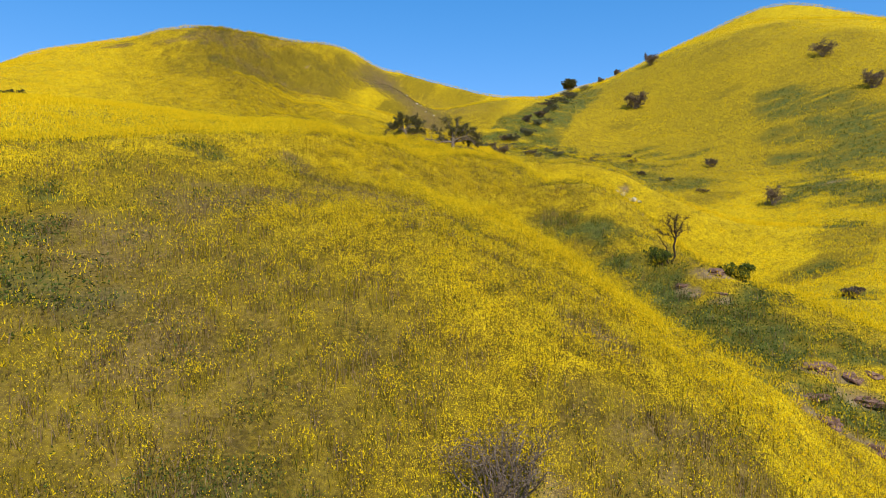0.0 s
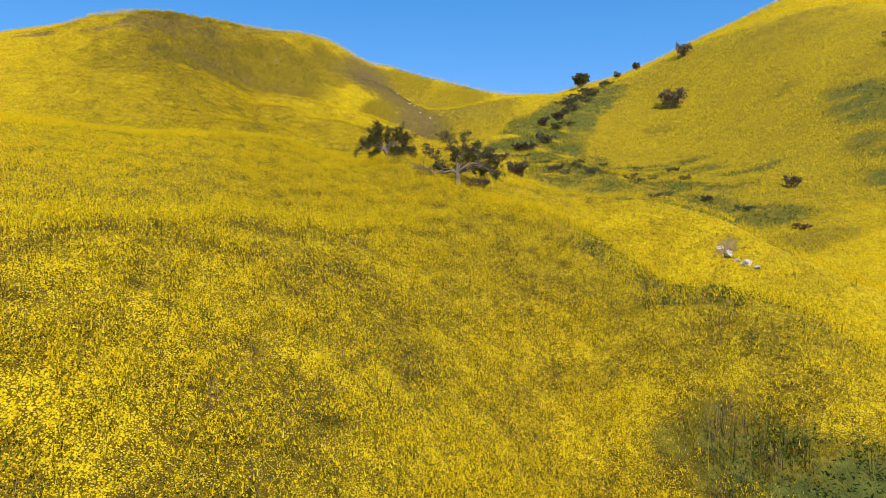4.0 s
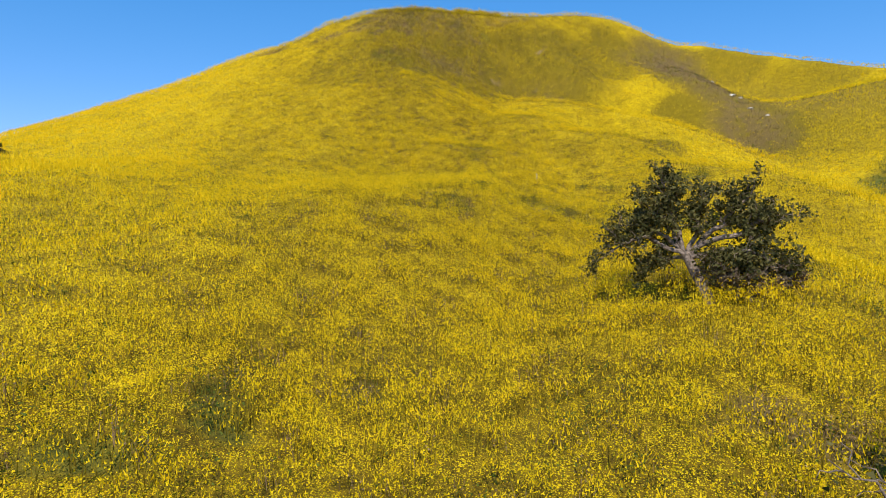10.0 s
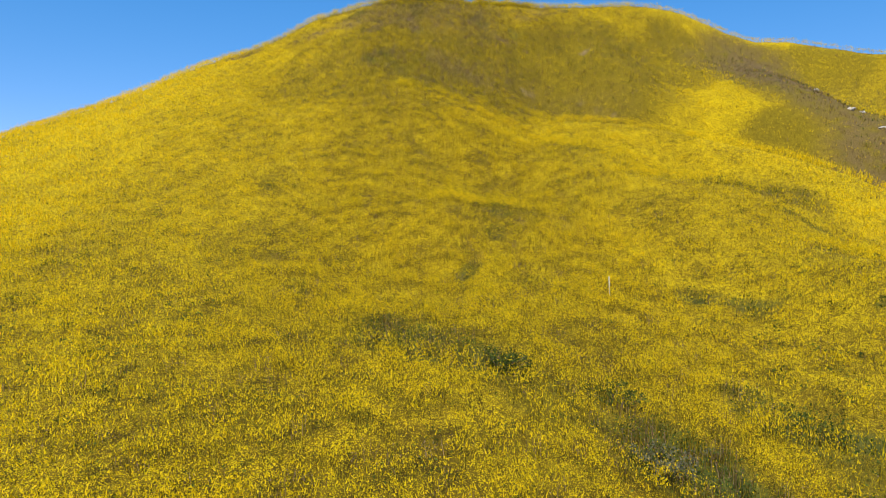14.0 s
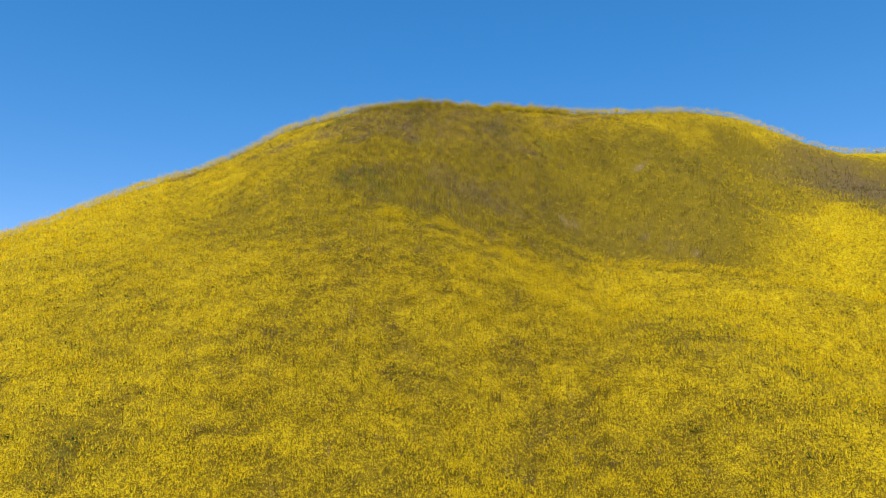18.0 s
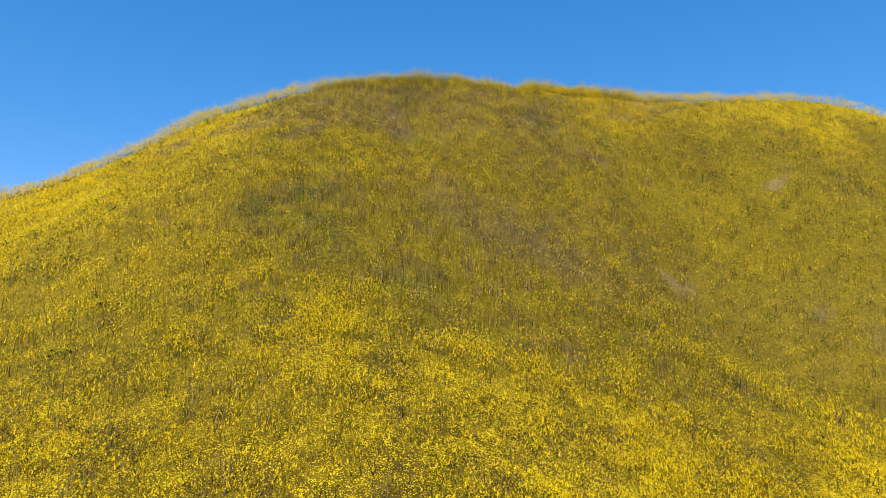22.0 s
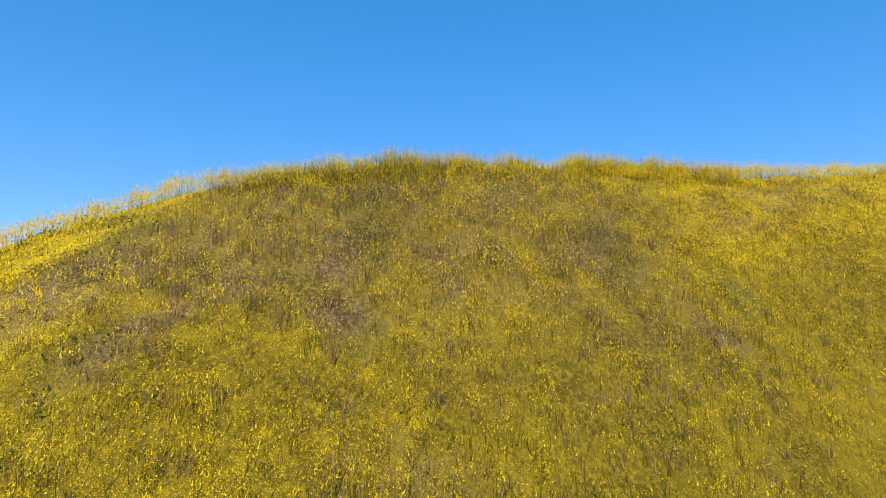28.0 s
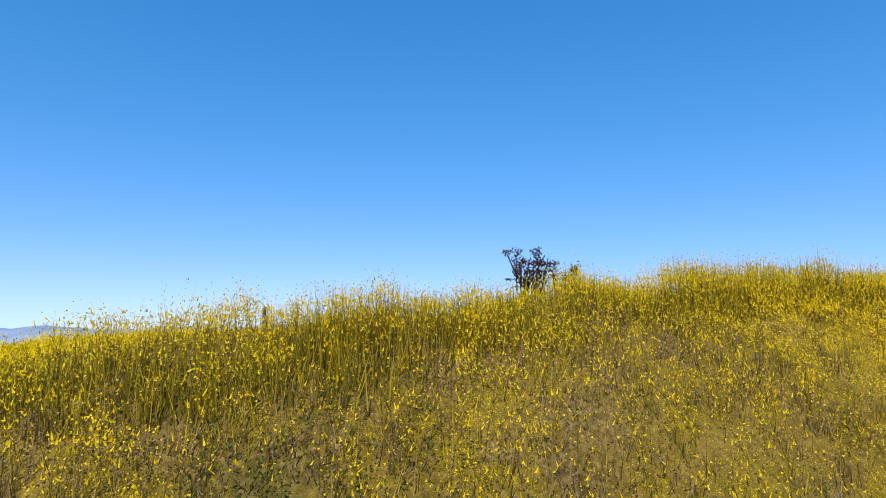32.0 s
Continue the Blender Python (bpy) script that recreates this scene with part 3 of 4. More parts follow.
def blades(base, tip, width):
    n = len(base)
    a = RNG.uniform(0, math.tau, n)
    w = np.stack([np.cos(a), np.sin(a), 0 * a], -1) * np.broadcast_to(width, (n,))[:, None] / 2
    return np.stack([base - w, base + w, tip], 1)


def soup(name, tris, mat, parent):
    tris = np.concatenate(tris).reshape(-1, 3)
    me = raw_mesh(name, tris, np.arange(len(tris)).reshape(-1, 3), mat)
    ob = new(name, me)
    ob.parent = parent
    return ob


def places(box, per_m2):
    x0, y0, x1, y1 = box
    n = int((x1 - x0) * (y1 - y0) * per_m2)
    return RNG.uniform(x0, x1, n), RNG.uniform(y0, y1, n)


blossom, stalk, dry, green = [], [], [], []
ZONES = (  # from, to (metres off the line), plants a square metre, blossoms a plant, their size, racemes a plant, their width and length, where
    (0, 10, 12.0, 12, 0.030, 12, 0.029, 0.09, (-82, 8, 15, 206)),
    (10, 28, 7.0, 6, 0.037, 10, 0.037, 0.13, (-100, -5, 36, 212)),
    (28, 80, 4.4, 0, 0.07, 7, 0.058, 0.25, (-125, 0, 85, 222)),
    (80, 240, 1.1, 0, 0.16, 6, 0.12, 0.38, (-120, 60, 190, 340)),
)
for ring, (d0, d1, dens, per, size, spires, sw, sh, box) in enumerate(ZONES):
    x, y = places(box, dens)
    if d0 == 0:
        # a thicker fringe along the crest
        x = np.concatenate([x] + [q[0] + RNG.normal(0, 1.1, 150) for q in SPOTS["tall"]])
        y = np.concatenate([y] + [q[1] + RNG.normal(0, 1.1, 150) for q in SPOTS["tall"]])
    off = aside(x, y) * RNG.uniform(0.8, 1.2, len(x))
    keep = (off >= d0) & (off < d1) & ((x > -75) | (y > 95))
    x, y = x[keep], y[keep]
    f, g, d, b, up = cover(x, y)
    lump = tufts(x, y) * (1.0, 0.75, 0.4, 0.2)[ring]
    z = land(x, y)
    up_to = lift(x, y, f, d, lump)
    f = np.maximum(f, 0.65 * up) * np.clip(0.86 + 0.5 * lump, 0.03, 1)
    high = np.maximum(np.clip(0.95 + 0.5 * lump + RNG.normal(0, 0.13, len(x)), 0.35, 1.7) * (1 - 0.3 * d) + 0.2 * up, up_to + 0.12)
    roll = RNG.random(len(x))
    # flowering plants
    # thinner flowering: nearly as many plants, fewer blossoms on each
    share = np.sqrt(f)
    on = roll < share
    px, py, pz, ph, much = x[on], y[on], z[on], high[on], share[on]
    n = len(px)
    spread = (0.15, 0.2, 0.26, 0.5)[ring]
    rep = np.repeat(np.arange(n), per)
    rep = rep[RNG.random(len(rep)) < much[rep]]
    m = len(rep)
    cx = np.stack([px[rep] + RNG.normal(0, spread, m), py[rep] + RNG.normal(0, spread, m), pz[rep] + ph[rep] * (1.06 - 0.5 * RNG.random(m) ** 1.4)], -1)
    blossom.append(triangles(cx, size * RNG.uniform(0.65, 1.35, m)))
    # upright racemes
    rep = np.repeat(np.arange(n), spires)
    rep = rep[RNG.random(len(rep)) < much[rep] ** 3]
    m = len(rep)
    foot = np.stack([px[rep] + RNG.normal(0, spread, m), py[rep] + RNG.normal(0, spread, m), pz[rep] + ph[rep] * RNG.uniform(0.55, 0.85, m)], -1)
    tip = foot + np.stack([RNG.normal(0, 0.4 * sh, m), RNG.normal(0, 0.4 * sh, m), sh * RNG.uniform(0.6, 1.3, m)], -1)
    blossom.append(blades(foot, tip, sw * RNG.uniform(0.7, 1.4, m)))
    # their pods and side shoots
    rep = np.repeat(np.arange(n), (5, 2, 0, 0)[ring])
    m = len(rep)
    cx = np.stack([px[rep] + RNG.normal(0, spread, m), py[rep] + RNG.normal(0, spread, m), pz[rep] + ph[rep] * (0.82 - 0.5 * RNG.random(m))], -1)
    stalk.append(triangles(cx, 0.9 * size * RNG.uniform(0.7, 1.35, m), 1.8))
    rep = np.repeat(np.arange(n), (2, 1, 0, 0)[ring])
    m = len(rep)
    foot = np.stack([px[rep] + RNG.normal(0, 0.08, m), py[rep] + RNG.normal(0, 0.08, m), pz[rep] - 0.05], -1)
    tip = foot + np.stack([RNG.normal(0, 0.15, m), RNG.normal(0, 0.15, m), ph[rep] * RNG.uniform(0.7, 1.05, m)], -1)
    stalk.append(blades(foot, tip, (0.026, 0.03, 0.04, 0.08)[ring]))
    # slender stems along the crest
    rep = np.repeat(np.where(up > 0.3)[0], 5)
    m = len(rep)
    foot = np.stack([x[rep] + RNG.normal(0, 0.2, m), y[rep] + RNG.normal(0, 0.2, m), z[rep] - 0.05], -1)
    tip = foot + np.stack([RNG.normal(0, 0.16, m), RNG.normal(0, 0.16, m), high[rep] * RNG.uniform(0.7, 1.2, m)], -1)
    stalk.append(blades(foot, tip, 0.03))
    # mustard gone over, without blossom
    gone = (roll >= f) & (RNG.random(len(x)) < 0.6) & (b < 0.5) & (lump > -0.6)
    rep = np.repeat(np.where(gone)[0], 7 if d0 < 10 else 4 if d0 < 28 else 2)
    m = len(rep)
    foot = np.stack([x[rep] + RNG.normal(0, 0.16, m), y[rep] + RNG.normal(0, 0.16, m), z[rep] - 0.05], -1)
    tip = foot + np.stack([RNG.normal(0, 0.12, m), RNG.normal(0, 0.12, m), high[rep] * RNG.uniform(0.4, 0.85, m)], -1)
    stalk.append(blades(foot, tip, (0.026, 0.03, 0.05, 0.08)[ring]))
    # dry stalks
    off_ = (roll >= f) & (RNG.random(len(x)) < ((0.2 if d0 < 28 else 0.08) + 0.7 * d) * (1 - 0.8 * up)) & (b < 0.5)
    rep = np.repeat(np.where(off_)[0], 17 if d0 < 10 else 6 if d0 < 28 else 3)
    m = len(rep)
    foot = np.stack([x[rep] + RNG.normal(0, 0.18, m), y[rep] + RNG.normal(0, 0.18, m), z[rep] - 0.05], -1)
    tip = foot + np.stack([RNG.normal(0, 0.1, m), RNG.normal(0, 0.1, m), high[rep] * RNG.uniform(0.35, 0.8, m)], -1)
    dry.append(blades(foot, tip, (0.024, 0.03, 0.05, 0.08)[ring]))
    dry.append(triangles(foot + (tip - foot) * RNG.uniform(0.5, 1.0, m)[:, None], (0.04, 0.05, 0.08, 0.11)[ring]))
    # green growth low down
    gg = RNG.random(len(x)) < np.clip((0.06 if d0 < 28 else 0.02) + 0.9 * g + 0.12 * d + 0.3 * (lump < -0.5) * (d0 < 28), 0, 1)
    rep = np.repeat(np.where(gg & (b < 0.5))[0], 14 if d0 < 10 else 12 if d0 < 28 else 4)
    m = len(rep)
    c = np.stack([x[rep] + RNG.normal(0, 0.2, m), y[rep] + RNG.normal(0, 0.2, m), z[rep] + RNG.uniform(0.05, 0.45 + 0.3 * g[rep], m)], -1)
    green.append(triangles(c, (0.035, 0.055, 0.085, 0.12)[ring] * RNG.uniform(0.7, 1.3, m), 2.4))
meadow = tagged(new("mustard_meadow"), "dense field of wild mustard in yellow flower over the hills", "wildflowers", kind="stuff")
for nm, tr, mt in (("blossom", blossom, BLOSSOM), ("stalk", stalk, STALK), ("dry_stalk", dry, DRY_STALK), ("leaf", green, GREEN_LEAF)):
    tagged(soup(nm, tr, mt, meadow), kind="stuff")


# ---- wood and leaves ----
def bark_material(name, dark, light):
    m, t, b = material(name, 0.9)
    f = noise_tex(t, 9.0, 6, 0.3, 0.7)
    t.links.new(mixer(t, f, dark, light), b.inputs["Base Color"])
    bump = t.nodes.new("ShaderNodeBump")
    bump.inputs["Strength"].default_value, bump.inputs["Distance"].default_value = 0.8, 0.04
    t.links.new(noise_tex(t, 22.0, 5, 0.2, 0.8), bump.inputs["Height"])
    t.links.new(bump.outputs[0], b.inputs["Normal"])
    return m


BARK = bark_material("oak_bark", (0.065, 0.045, 0.033), (0.35, 0.265, 0.20))
CHAR = bark_material("charred_wood", (0.02, 0.014, 0.012), (0.075, 0.046, 0.035))
TWIG = bark_material("grey_twig", (0.12, 0.085, 0.06), (0.30, 0.22, 0.17))


def part(name, me, parent, label=""):
    ob = new(name, me)
    ob.parent = parent
    if label:
        ob["label"] = label
    return ob


def height(x, y):
    return float(land(np.array(float(x)), np.array(float(y))))


class Wood:
    """Collects tapered round branches and the places where leaves grow."""

    def __init__(self, seed):
        self.r = random.Random(seed)
        self.v, self.f, self.tips = [], [], []

    def tube(self, pts, radii, sides=7):
        start = len(self.v)
        for i, (p, r) in enumerate(zip(pts, radii)):
            d = (pts[min(i + 1, len(pts) - 1)] - pts[max(i - 1, 0)]).normalized()
            u = d.cross(Vector((0.31, 0.87, 0.4))).normalized()
            w = d.cross(u)
            for k in range(sides):
                a = math.tau * k / sides
                q = r * (1 + 0.12 * math.sin(3 * a + i * 1.7))
                self.v.append(p + q * (u * math.cos(a) + w * math.sin(a)))
        for i in range(len(pts) - 1):
            for k in range(sides):
                a, b = start + i * sides + k, start + i * sides + (k + 1) % sides
                self.f.append((a, b, b + sides, a + sides))

    def limb(self, p, q, r0, r1, steps=7, wander=0.16, sides=7):
        """A crooked limb from p to q; gives its points."""
        n = (q - p).length
        pts, bend = [], Vector((0, 0, 0))
        for i in range(steps + 1):
            k = i / steps
            if 0 < i < steps:
                bend = bend * 0.6 + Vector([self.r.gauss(0, wander * n / steps * 1.4) for _ in range(3)])
            else:
                bend = Vector((0, 0, 0)) if i == 0 else bend * 0.3
            pts.append(p.lerp(q, k) + bend + Vector((0, 0, 0.1 * n * math.sin(math.pi * k))))
        self.tube(pts, [r0 + (r1 - r0) * (i / steps) ** 0.8 for i in range(steps + 1)], sides)
        return pts

    def twigs(self, pts, count, length, radius, depth, leafy_from=0.25, droop=0.0):
        for _ in range(count):
            k = self.r.uniform(leafy_from, 1.0)
            i = min(int(k * (len(pts) - 1)), len(pts) - 2)
            p = pts[i].lerp(pts[i + 1], self.r.random())
            along = (pts[-1] - pts[0]).normalized()
            d = (Vector([self.r.gauss(0, 1) for _ in range(3)]).normalized() + 0.5 * along + Vector((0, 0, 0.25 - droop))).normalized()
            n = length * self.r.uniform(0.5, 1.2)
            sub = self.limb(p, p + d * n, radius, radius * 0.35, 4, 0.22, 4)
            if depth:
                self.twigs(sub, 3, length * 0.55, radius * 0.5, depth - 1, 0.2, droop)
            self.tips.append(sub[-1])
            self.tips.append(sub[2])

    def mesh(self, name, mat):
        me = raw_mesh(name, np.array([tuple(v) for v in self.v]), np.array(self.f), mat)
        me.polygons.foreach_set("use_smooth", np.ones(len(self.f), bool))
        return me


def leaf_mesh(name, tips, per, ball, size, mat, flat=0.75):
    c = np.repeat(np.array([tuple(t) for t in tips]), per, axis=0)
    d = RNG.normal(size=c.shape)
    d *= (RNG.random(len(c)) ** 0.4 * ball / np.linalg.norm(d, axis=1))[:, None] * np.array((1, 1, flat))
    tris = triangles(c + d, size * RNG.uniform(0.6, 1.4, len(c)), 1.3).reshape(-1, 3)
    return raw_mesh(name, tris, np.arange(len(tris)).reshape(-1, 3), mat)


def oak(x, y, trunk_tip, trunk_r, limbs, seed, label):
    """An old oak. limbs: where each one ends, its thickness, how many twigs, and how leafy."""
    z = height(x, y)
    tree = tagged(new("oak_tree"), label, "tree")
    tree.location = (x, y, z)
    w = Wood(seed)
    top = Vector(trunk_tip)
    pts = [Vector((0, 0, -0.3)), Vector((0.02, 0, 0.05)), top * 0.35 + Vector((0.05, 0, 0)), top * 0.7, top, top + Vector((0, 0, 0.12))]
    w.tube(pts, [trunk_r * k for k in (1.5, 1.2, 1.0, 0.95, 0.95, 0.5)], 12)
    part("trunk", w.mesh("trunk", BARK), tree)
    for n, (tip, r, many, reach, leaves, via) in enumerate(limbs):
        w = Wood(seed * 31 + n)
        start = top + Vector((0, 0, -0.12))
        if via:
            a = w.limb(start, Vector(via), r, r * 0.75, 6, 0.14, 8)
            p = w.limb(a[-1], Vector(tip), r * 0.75, r * 0.3, 6, 0.16, 7)
            p = a[3:] + p
        else:
            p = w.limb(start, Vector(tip), r, r * 0.3, 8, 0.14, 8)
        w.twigs(p, many, reach, r * 0.28, 1, 0.3)
        limb = part("limb", w.mesh("limb", BARK), tree)
        if leaves:
            tips = [t for t in w.tips if t.z > 0.35]
            part("foliage", leaf_mesh("foliage", tips, leaves, 0.2, 0.07, OAK_LEAF), limb, "dark green oak leaves")
    return tree


oak(1.3, 85.4, (0.05, 0, 1.3), 0.23, (
    ((-3.9, -0.5, 1.5), 0.12, 12, 1.0, 1, (-1.9, -0.3, 1.15)),
    ((-1.2, 0.3, 4.5), 0.12, 22, 0.8, 9, (-0.1, 0.1, 2.7)),
    ((0.7, 0.7, 4.6), 0.11, 22, 0.8, 7, (0.35, 0.4, 2.4)),
    ((2.9, -0.3, 0.9), 0.11, 10, 0.7, 2, (1.9, -0.2, 2.1)),
    ((3.1, 0.9, 3.1), 0.11, 22, 0.8, 8, (1.6, 0.5, 2.1)),
    ((3.9, 1.2, 2.0), 0.10, 22, 0.8, 8, (2.4, 0.8, 1.9)),
    ((3.7, 0.9, 0.9), 0.08, 20, 0.7, 8, (2.6, 0.6, 1.6)),
    ((-2.4, 0.7, 3.1), 0.09, 20, 0.8, 7, (-1.3, 0.3, 1.7)),
    ((2.0, 2.0, 4.0), 0.10, 20, 0.8, 8, (1.0, 1.0, 2.4)),
    ((2.4, 1.4, 1.2), 0.08, 18, 0.7, 8, (1.3, 0.9, 1.6)),
    ((-1.6, 0.9, 1.7), 0.07, 18, 0.7, 8, (-0.8, 0.5, 1.6)),
    ((-0.3, 1.0, 2.9), 0.08, 18, 0.7, 6, (0.0, 0.5, 2.0)),
    ((1.5, -0.4, 2.9), 0.08, 18, 0.7, 8, (0.8, -0.2, 2.1)),
), 5, "gnarled old oak with pale grey limbs, half bare, in the mustard")
oak(-5.2, 95.8, (-0.75, 0.1, 1.7), 0.16, (
    ((-3.4, 0.2, 1.5), 0.08, 18, 0.7, 9, (-2.2, 0.1, 2.2)),
    ((-3.0, 0.6, 2.6), 0.08, 20, 0.7, 10, (-1.7, 0.3, 2.4)),
    ((-1.6, 0.2, 4.1), 0.09, 20, 0.65, 11, (-1.2, 0.1, 2.8)),
    ((-0.2, 0.6, 3.5), 0.09, 20, 0.65, 10, (-0.5, 0.4, 2.5)),
    ((1.0, 0.3, 3.6), 0.10, 20, 0.65, 11, (0.3, 0.2, 2.6)),
    ((1.8, 0.2, 2.8), 0.10, 20, 0.7, 11, (0.8, 0.2, 2.4)),
    ((2.0, -0.4, 1.4), 0.08, 20, 0.7, 11, (0.9, -0.2, 1.9)),
    ((1.3, 1.2, 0.9), 0.08, 18, 0.7, 11, (0.4, 0.7, 1.6)),
    ((-2.2, 0.9, 0.9), 0.07, 18, 0.7, 10, (-1.3, 0.5, 1.5)),
    ((0.5, -0.6, 1.0), 0.06, 12, 0.6, 9, (0.0, -0.3, 1.6)),
    ((-2.3, 0.5, 3.4), 0.07, 18, 0.65, 10, (-1.4, 0.3, 2.5)),
), 8, "leafy dark green oak with a leaning trunk in the mustard")


def shrub(x, y, wide, tall, seed, label, wood, leaf, leaves, twigs=16, name="shrub", category="shrub", leaf_size=0.08, reach=0.28):
    thing = tagged(new(name), label, category)
    thing.location = (x, y, height(x, y) - 0.05)
    w = Wood(seed)
    far = y > 100
    for n in range(twigs):
        a = math.tau * n / twigs + w.r.uniform(-0.3, 0.3)
        out, up = wide / 2 * w.r.uniform(0.3, 0.9), tall * w.r.uniform(0.55, 0.95)
        p = w.limb(Vector((0.1 * wide * math.cos(a) * w.r.random(), 0.1 * wide * math.sin(a) * w.r.random(), -0.1)), Vector((out * math.cos(a), out * math.sin(a), up)), 0.02 * tall, 0.006 * tall, 5, 0.2, 5)
        w.twigs(p, 5 if far else 4, reach * tall, 0.006 * tall, 0 if far else 1, 0.35)
    part("branchwork", w.mesh("branchwork", wood), thing)
    if leaves:
        part("foliage", leaf_mesh("foliage", w.tips, leaves * (2 if far else 1), 0.4 * reach * tall + 0.05, leaf_size, leaf), thing)
    return thing


BROWN = "brown twiggy bush with few leaves on the flowering slope"
shrub(58.6, 189.3, 8.0, 4.6, 11, BROWN, TWIG, TWIG_LEAF, 5, 22, leaf_size=0.22)
shrub(110, 181, 8.0, 4.2, 12, BROWN, TWIG, TWIG_LEAF, 3, 20, leaf_size=0.22)
shrub(105, 152, 7.5, 4.0, 13, BROWN, TWIG, TWIG_LEAF, 3, 20, leaf_size=0.22)
shrub(73.5, 222, 6.0, 4.0, 14, BROWN, TWIG, TWIG_LEAF, 4, 18, leaf_size=0.22)
shrub(57.3, 132.3, 4.0, 1.8, 15, BROWN, TWIG, TWIG_LEAF, 4, 14, leaf_size=0.14)
shrub(81.9, 294, 4.0, 3.2, 16, "small brown bush on the ridge line", TWIG, TWIG_LEAF, 5, 12, leaf_size=0.25)
shrub(75.8, 300.7, 3.0, 2.4, 17, "small brown bush on the ridge line", TWIG, TWIG_LEAF, 5, 12, leaf_size=0.25)
shrub(64.4, 319.4, 7.0, 5.6, 18, "dark rounded tree on the saddle of the hills", TWIG, OAK_LEAF, 9, 40, "saddle_tree", "tree", 0.4)
shrub(-77.5, 111.3, 6.0, 2.0, 19, "dark green oak bush on the yellow slope", BARK, OAK_LEAF, 14, 22, leaf_size=0.13)
shrub(20, 41.6, 2.4, 1.2, 20, "low dark green bush beside slumped earth", TWIG, GREEN_LEAF, 16, 20)
shrub(1.5, 14.3, 2.9, 2.0, 21, "half dead brown twiggy bush among dry stalks", TWIG, TWIG_LEAF, 4, 22, leaf_size=0.035)
shrub(54.3, 101.6, 3.2, 2.8, 27, "dark brown twiggy bush on the far slope", TWIG, TWIG_LEAF, 4, 18, leaf_size=0.13)
shrub(14.9, 42.2, 2.4, 1.1, 22, "burnt black low bush beside a dead tree", CHAR, GREEN_LEAF, 2, 16)
shrub(36, 54, 2.6, 0.8, 23, BROWN, TWIG, TWIG_LEAF, 4, 14, leaf_size=0.1)

shrub(2.8, 86.4, 3.6, 1.3, 24, "brown dry brush under the old oak", TWIG, TWIG_LEAF, 8, 20, leaf_size=0.07)
shrub(-4.1, 96.4, 3.4, 1.2, 25, "low brown brush under the leafy oak", TWIG, TWIG_LEAF, 9, 20, leaf_size=0.07)
shrub(11.8, 129.4, 4.5, 2.6, 26, "grey brown bush at the foot of the ravine", TWIG, TWIG_LEAF, 8, 20, leaf_size=0.14)
rv = random.Random(9)
for n in range(26):
    u = n / 25
    shrub(12 + 39 * u + 2.2 * rv.gauss(0, 1), 150 + 86 * u * (0.75 + 0.25 * u) + 2 * rv.gauss(0, 1), rv.uniform(2.6, 6.5), rv.uniform(0.7, 1.9), 70 + n,
          "grey green scrub bush along the ravine", TWIG, (SCRUB_LEAF, SCRUB_LEAF, TWIG_LEAF)[n % 3], 9, 14, leaf_size=0.15)["group"] = "scrub in the ravine"
for n, (x, y) in enumerate(((28.6, 158.6), (31, 131), (24, 141), (39.6, 123.7), (43, 119), (31.3, 122.9), (47, 112), (20.6, 134.9), (25, 134.9), (32.4, 138.4), (34.2, 125.7), (37.4, 141.5), (19.3, 137.4), (19.7, 149.7), (32.9, 158.1), (43.2, 141.4), (28, 120.4), (38.8, 154.8), (45.8, 153.8))):
    shrub(x, y, rv.uniform(2.4, 4.5), rv.uniform(0.6, 1.1), 195 + n, "grey green scrub bush on the lower slope", TWIG, TWIG_LEAF if n % 3 == 0 else SCRUB_LEAF, 8, 12, leaf_size=0.11)["group"] = "scrub on the lower slope"

for n, (x, y, w_) in enumerate(((-19.2, 118.7, 2.4), (-17, 115.8, 2.0), (-13.5, 114, 2.6), (-9.5, 119, 2.4), (-22.3, 117.1, 1.8), (-12, 116.5, 1.8), (-6, 120.5, 2.2))):
    shrub(x, y, w_, 0.8, 230 + n, "low leafy green weed in the wet runnel", TWIG, SCRUB_LEAF if n % 2 else GREEN_LEAF, 4, 14, "weed", "weed", 0.05)["group"] = "weeds in the runnel"

dead = tagged(new("dead_tree"), "bare burnt dead tree standing in the green gully", "tree")
dead.location = (15.7, 42, height(15.7, 42))
w = Wood(41)
stem = w.limb(Vector((0, 0, -0.2)), Vector((0.2, 0, 2.2)), 0.085, 0.05, 7, 0.1, 8)
part("trunk", w.mesh("trunk", CHAR), dead)
for n, tip in enumerate(((-0.9, 0.2, 3.0), (-0.4, -0.3, 3.4), (0.3, 0.3, 3.5), (0.9, -0.2, 3.2), (1.2, 0.3, 2.7), (-1.0, 0.1, 2.4), (0.7, 0.5, 2.8), (-0.5, 0.5, 2.7), (0.1, -0.5, 3.2), (-0.2, 0.6, 3.3))):
    w = Wood(50 + n)
    p = w.limb(stem[-1] if n < 4 else stem[-2 - n % 2], Vector(tip), 0.042, 0.012, 6, 0.2, 6)
    w.twigs(p, 20, 0.42, 0.011, 1, 0.25)
    part("limb", w.mesh("limb", CHAR), dead)
w = Wood(60)
p = w.limb(Vector((-0.15, 0.05, -0.1)), Vector((-1.0, 0.1, 2.0)), 0.06, 0.02, 6, 0.12, 6)
w.twigs(p, 6, 0.5, 0.013, 1, 0.3)
part("limb", w.mesh("limb", CHAR), dead)


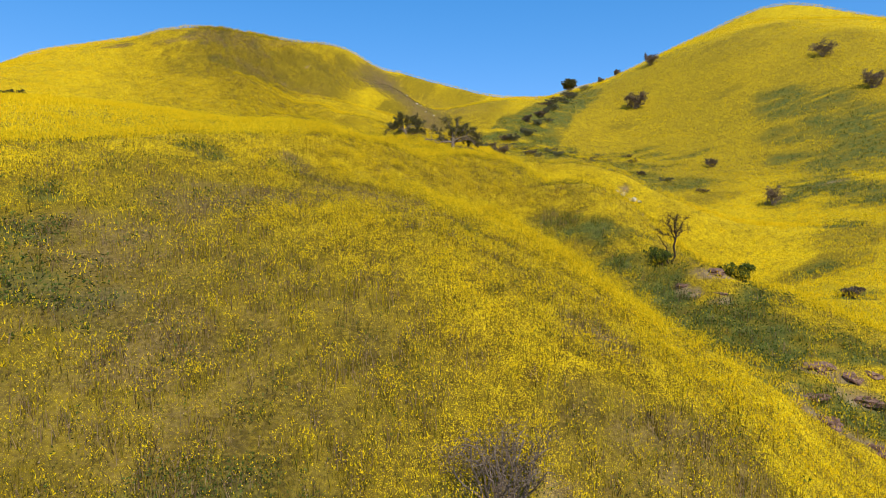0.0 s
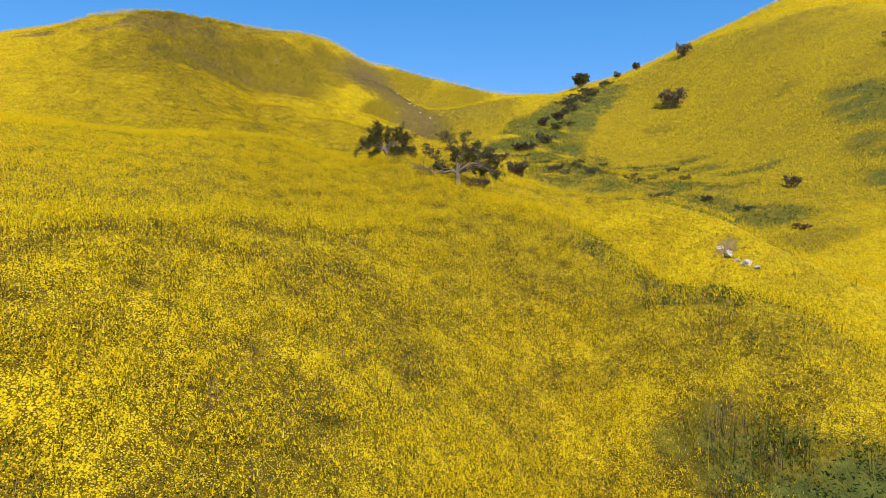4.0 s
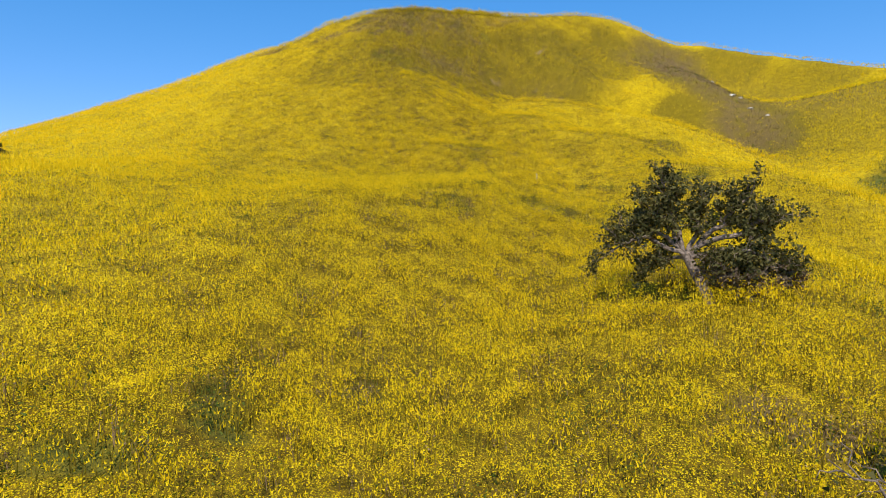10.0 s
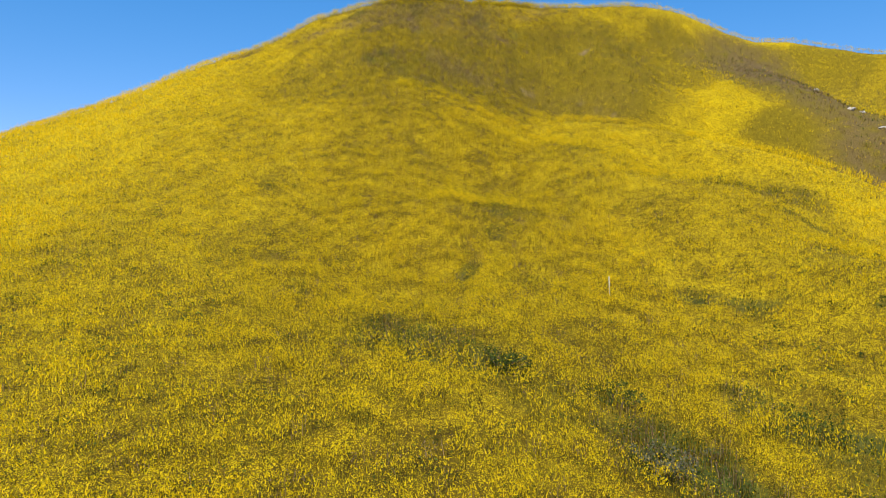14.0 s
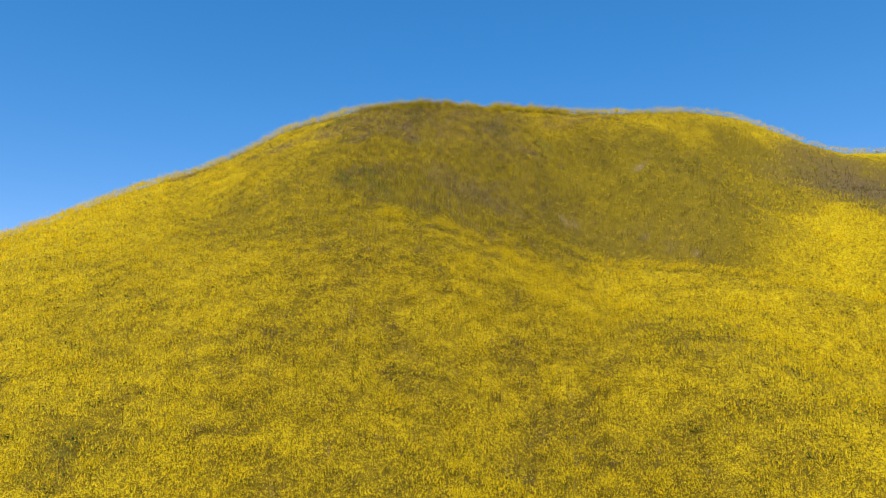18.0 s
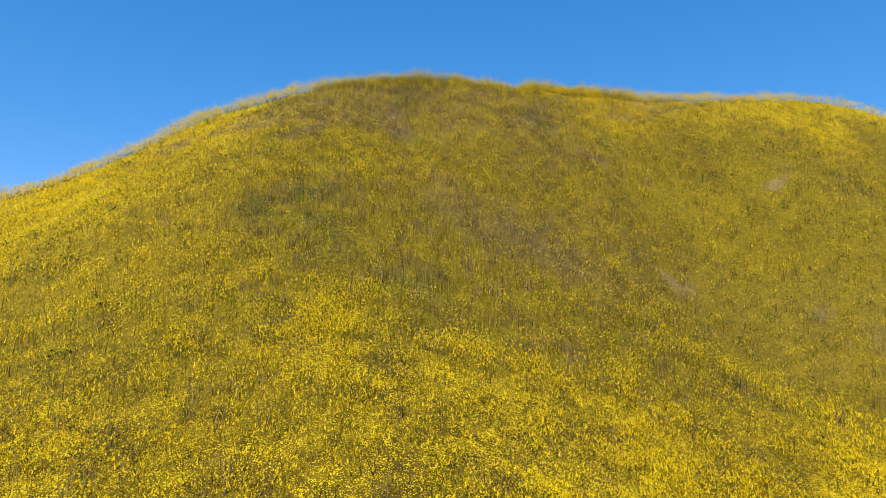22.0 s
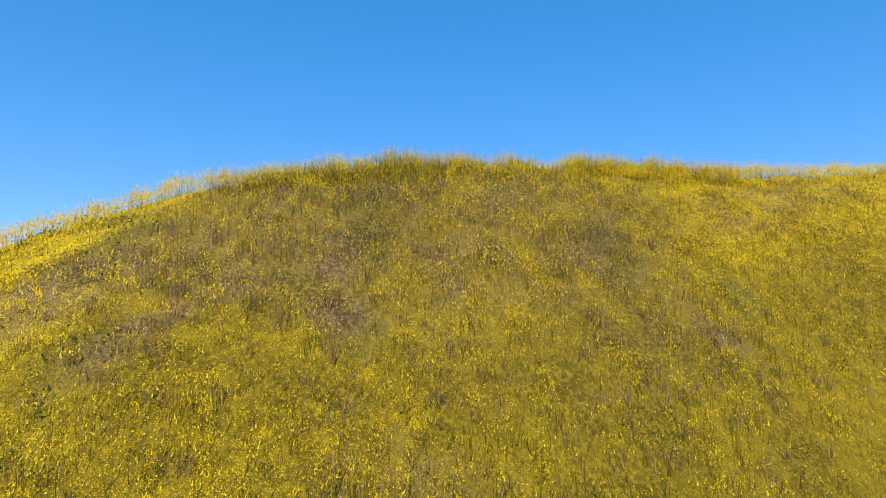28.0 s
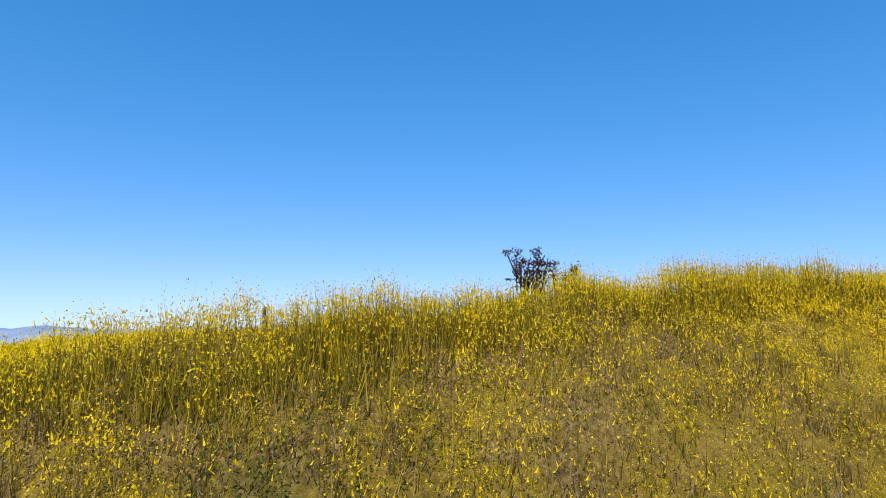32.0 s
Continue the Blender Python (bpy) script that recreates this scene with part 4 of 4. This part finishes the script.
def box_mesh(name, sx, sy, sz, mat, bevel=0.01, seed=1, wobble=0.0):
    bm = bmesh.new()
    bmesh.ops.create_cube(bm, size=1)
    for v in bm.verts:
        v.co = Vector((v.co.x * sx, v.co.y * sy, (v.co.z + 0.5) * sz))
    bmesh.ops.bevel(bm, geom=bm.edges[:], offset=bevel, segments=2, affect="EDGES")
    r = random.Random(seed)
    for v in bm.verts:
        v.co += Vector([r.uniform(-wobble, wobble) for _ in range(3)])
    me = bpy.data.meshes.new(name)
    bm.to_mesh(me)
    bm.free()
    me.materials.append(mat)
    return me


post = tagged(new("fence_post", box_mesh("fence_post", 0.075, 0.075, 1.05, TWIG, 0.015, 2, 0.004)), "weathered wooden fence post among tall mustard", "fence post")
post.location = (-66.1, 180.1, height(-66.1, 180.1) - 0.12)
PALE, pt, pb = material("pale_wood", 0.9)
pt.links.new(mixer(pt, noise_tex(pt, 12, 4), (0.5, 0.42, 0.32), (0.72, 0.64, 0.52)), pb.inputs["Base Color"])
stake = tagged(new("marker_stake", box_mesh("marker_stake", 0.06, 0.04, 1.35, PALE, 0.008, 3, 0.003)), "pale wooden marker stake standing in the mustard", "stake")
stake.location = (-22.1, 129.8, height(-22.1, 129.8) - 0.1)
stake.rotation_euler = (0.03, -0.06, 0.3)

shrub(-67.9, 200.1, 2.5, 3.7, 31, "small dark bush with brown seed heads behind the crest", CHAR, CHAR_LEAF, 5, 20, "crest_bush", "shrub", 0.07, 0.12)
shrub(-66.2, 200.9, 2.2, 2.6, 32, "low dark bush behind the crest", CHAR, CHAR_LEAF, 4, 14, "crest_bush", "shrub", 0.06, 0.14)


# ---- rocks and clods ----
def stone_material(name, a, b_):
    m, t, b = material(name, 0.95)
    t.links.new(mixer(t, noise_tex(t, 4, 6), a, b_), b.inputs["Base Color"])
    bump = t.nodes.new("ShaderNodeBump")
    bump.inputs["Strength"].default_value, bump.inputs["Distance"].default_value = 0.9, 0.08
    t.links.new(noise_tex(t, 8, 6, 0.2, 0.8), bump.inputs["Height"])
    t.links.new(bump.outputs[0], b.inputs["Normal"])
    return m


LIME = stone_material("pale_rock", (0.42, 0.35, 0.28), (0.70, 0.62, 0.53))
CLAY = stone_material("red_earth", (0.12, 0.06, 0.04), (0.27, 0.155, 0.105))


def stone(x, y, sx, sy, sz, mat, seed, name, label, category):
    bm = bmesh.new()
    bmesh.ops.create_icosphere(bm, subdivisions=3, radius=1)
    for v in bm.verts:
        k = 1 + 0.55 * noise.noise(v.co * 1.5 + Vector((seed * 7.1, 0, 0))) + 0.15 * noise.noise(v.co * 3.1 + Vector((0, seed * 3.3, 0)))
        v.co = Vector((v.co.x * sx * k, v.co.y * sy * k, v.co.z * sz * k))
    me = bpy.data.meshes.new(name)
    bm.to_mesh(me)
    bm.free()
    me.materials.append(mat)
    ob = tagged(new(name, me), label, category)
    ob.location = (x, y, height(x, y) + 0.15 * sz)
    ob.rotation_euler = (0, 0, seed * 1.3)
    return ob


for n, (x, y, s) in enumerate(((24.6, 84.4, 0.55), (24, 84.9, 0.35), (25.8, 83.6, 0.6), (26.4, 83.3, 0.4), (25.1, 83.9, 0.3))):
    tagged(stone(x, y, s, 0.6 * s, 0.55 * s, LIME, n + 1, "rock", "pale weathered rock lying in the gully", "rock"), group="rocks in the gully")
for n, (x, y, s) in enumerate(((-8.2, 191, 0.6), (-6.9, 191.6, 0.4), (-5.3, 186.9, 0.5), (-12, 198, 0.5), (-2.8, 184.8, 0.4))):
    tagged(stone(x, y, s, 0.7 * s, 0.5 * s, LIME, n + 21, "rock", "pale rock on the dry hillside", "rock"), group="rocks on the hillside")
for n, (x, y, s) in enumerate(((18.4, 30, 0.9), (19.7, 29.4, 0.7), (19.3, 27.8, 0.8), (16.2, 25.4, 0.8), (17.7, 24.5, 0.8), (16.7, 27.2, 0.7), (18.2, 41, 0.9), (17.2, 38, 0.6), (15.3, 39.4, 0.5), (20.8, 29.7, 0.6), (12.8, 34.1, 0.5))):
    tagged(stone(x, y, s * 0.95, 0.6 * s, 0.34 * s, CLAY, n + 41, "earth_clod", "slumped clod of reddish bare earth in the gully", "earth"), group="slumped clods")

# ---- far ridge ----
# the haze of distance is painted on, as a blue base colour
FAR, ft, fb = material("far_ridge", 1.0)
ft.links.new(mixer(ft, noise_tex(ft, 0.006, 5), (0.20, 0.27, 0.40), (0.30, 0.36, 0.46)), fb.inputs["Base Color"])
az = np.radians(np.linspace(15, 125, 160))
ridge_h = 70 + 34 * rough(az * 1000, az * 0, 160.0, 77) + 14 * rough(az * 1000, az * 0, 35.0, 78)
rows_ = []
for rad, k in ((2300, -0.4), (2700, 0.45), (3000, 1.0), (3300, 0.2)):
    rows_.append(np.stack([-rad * np.sin(az), rad * np.cos(az), VALLEY + np.maximum(-30, k * (ridge_h - VALLEY))], -1))
vv = np.concatenate(rows_)
n_ = len(az)
kk = np.arange(len(vv)).reshape(4, n_)
ff = np.stack([kk[:-1, :-1], kk[:-1, 1:], kk[1:, 1:], kk[1:, :-1]], -1).reshape(-1, 4)
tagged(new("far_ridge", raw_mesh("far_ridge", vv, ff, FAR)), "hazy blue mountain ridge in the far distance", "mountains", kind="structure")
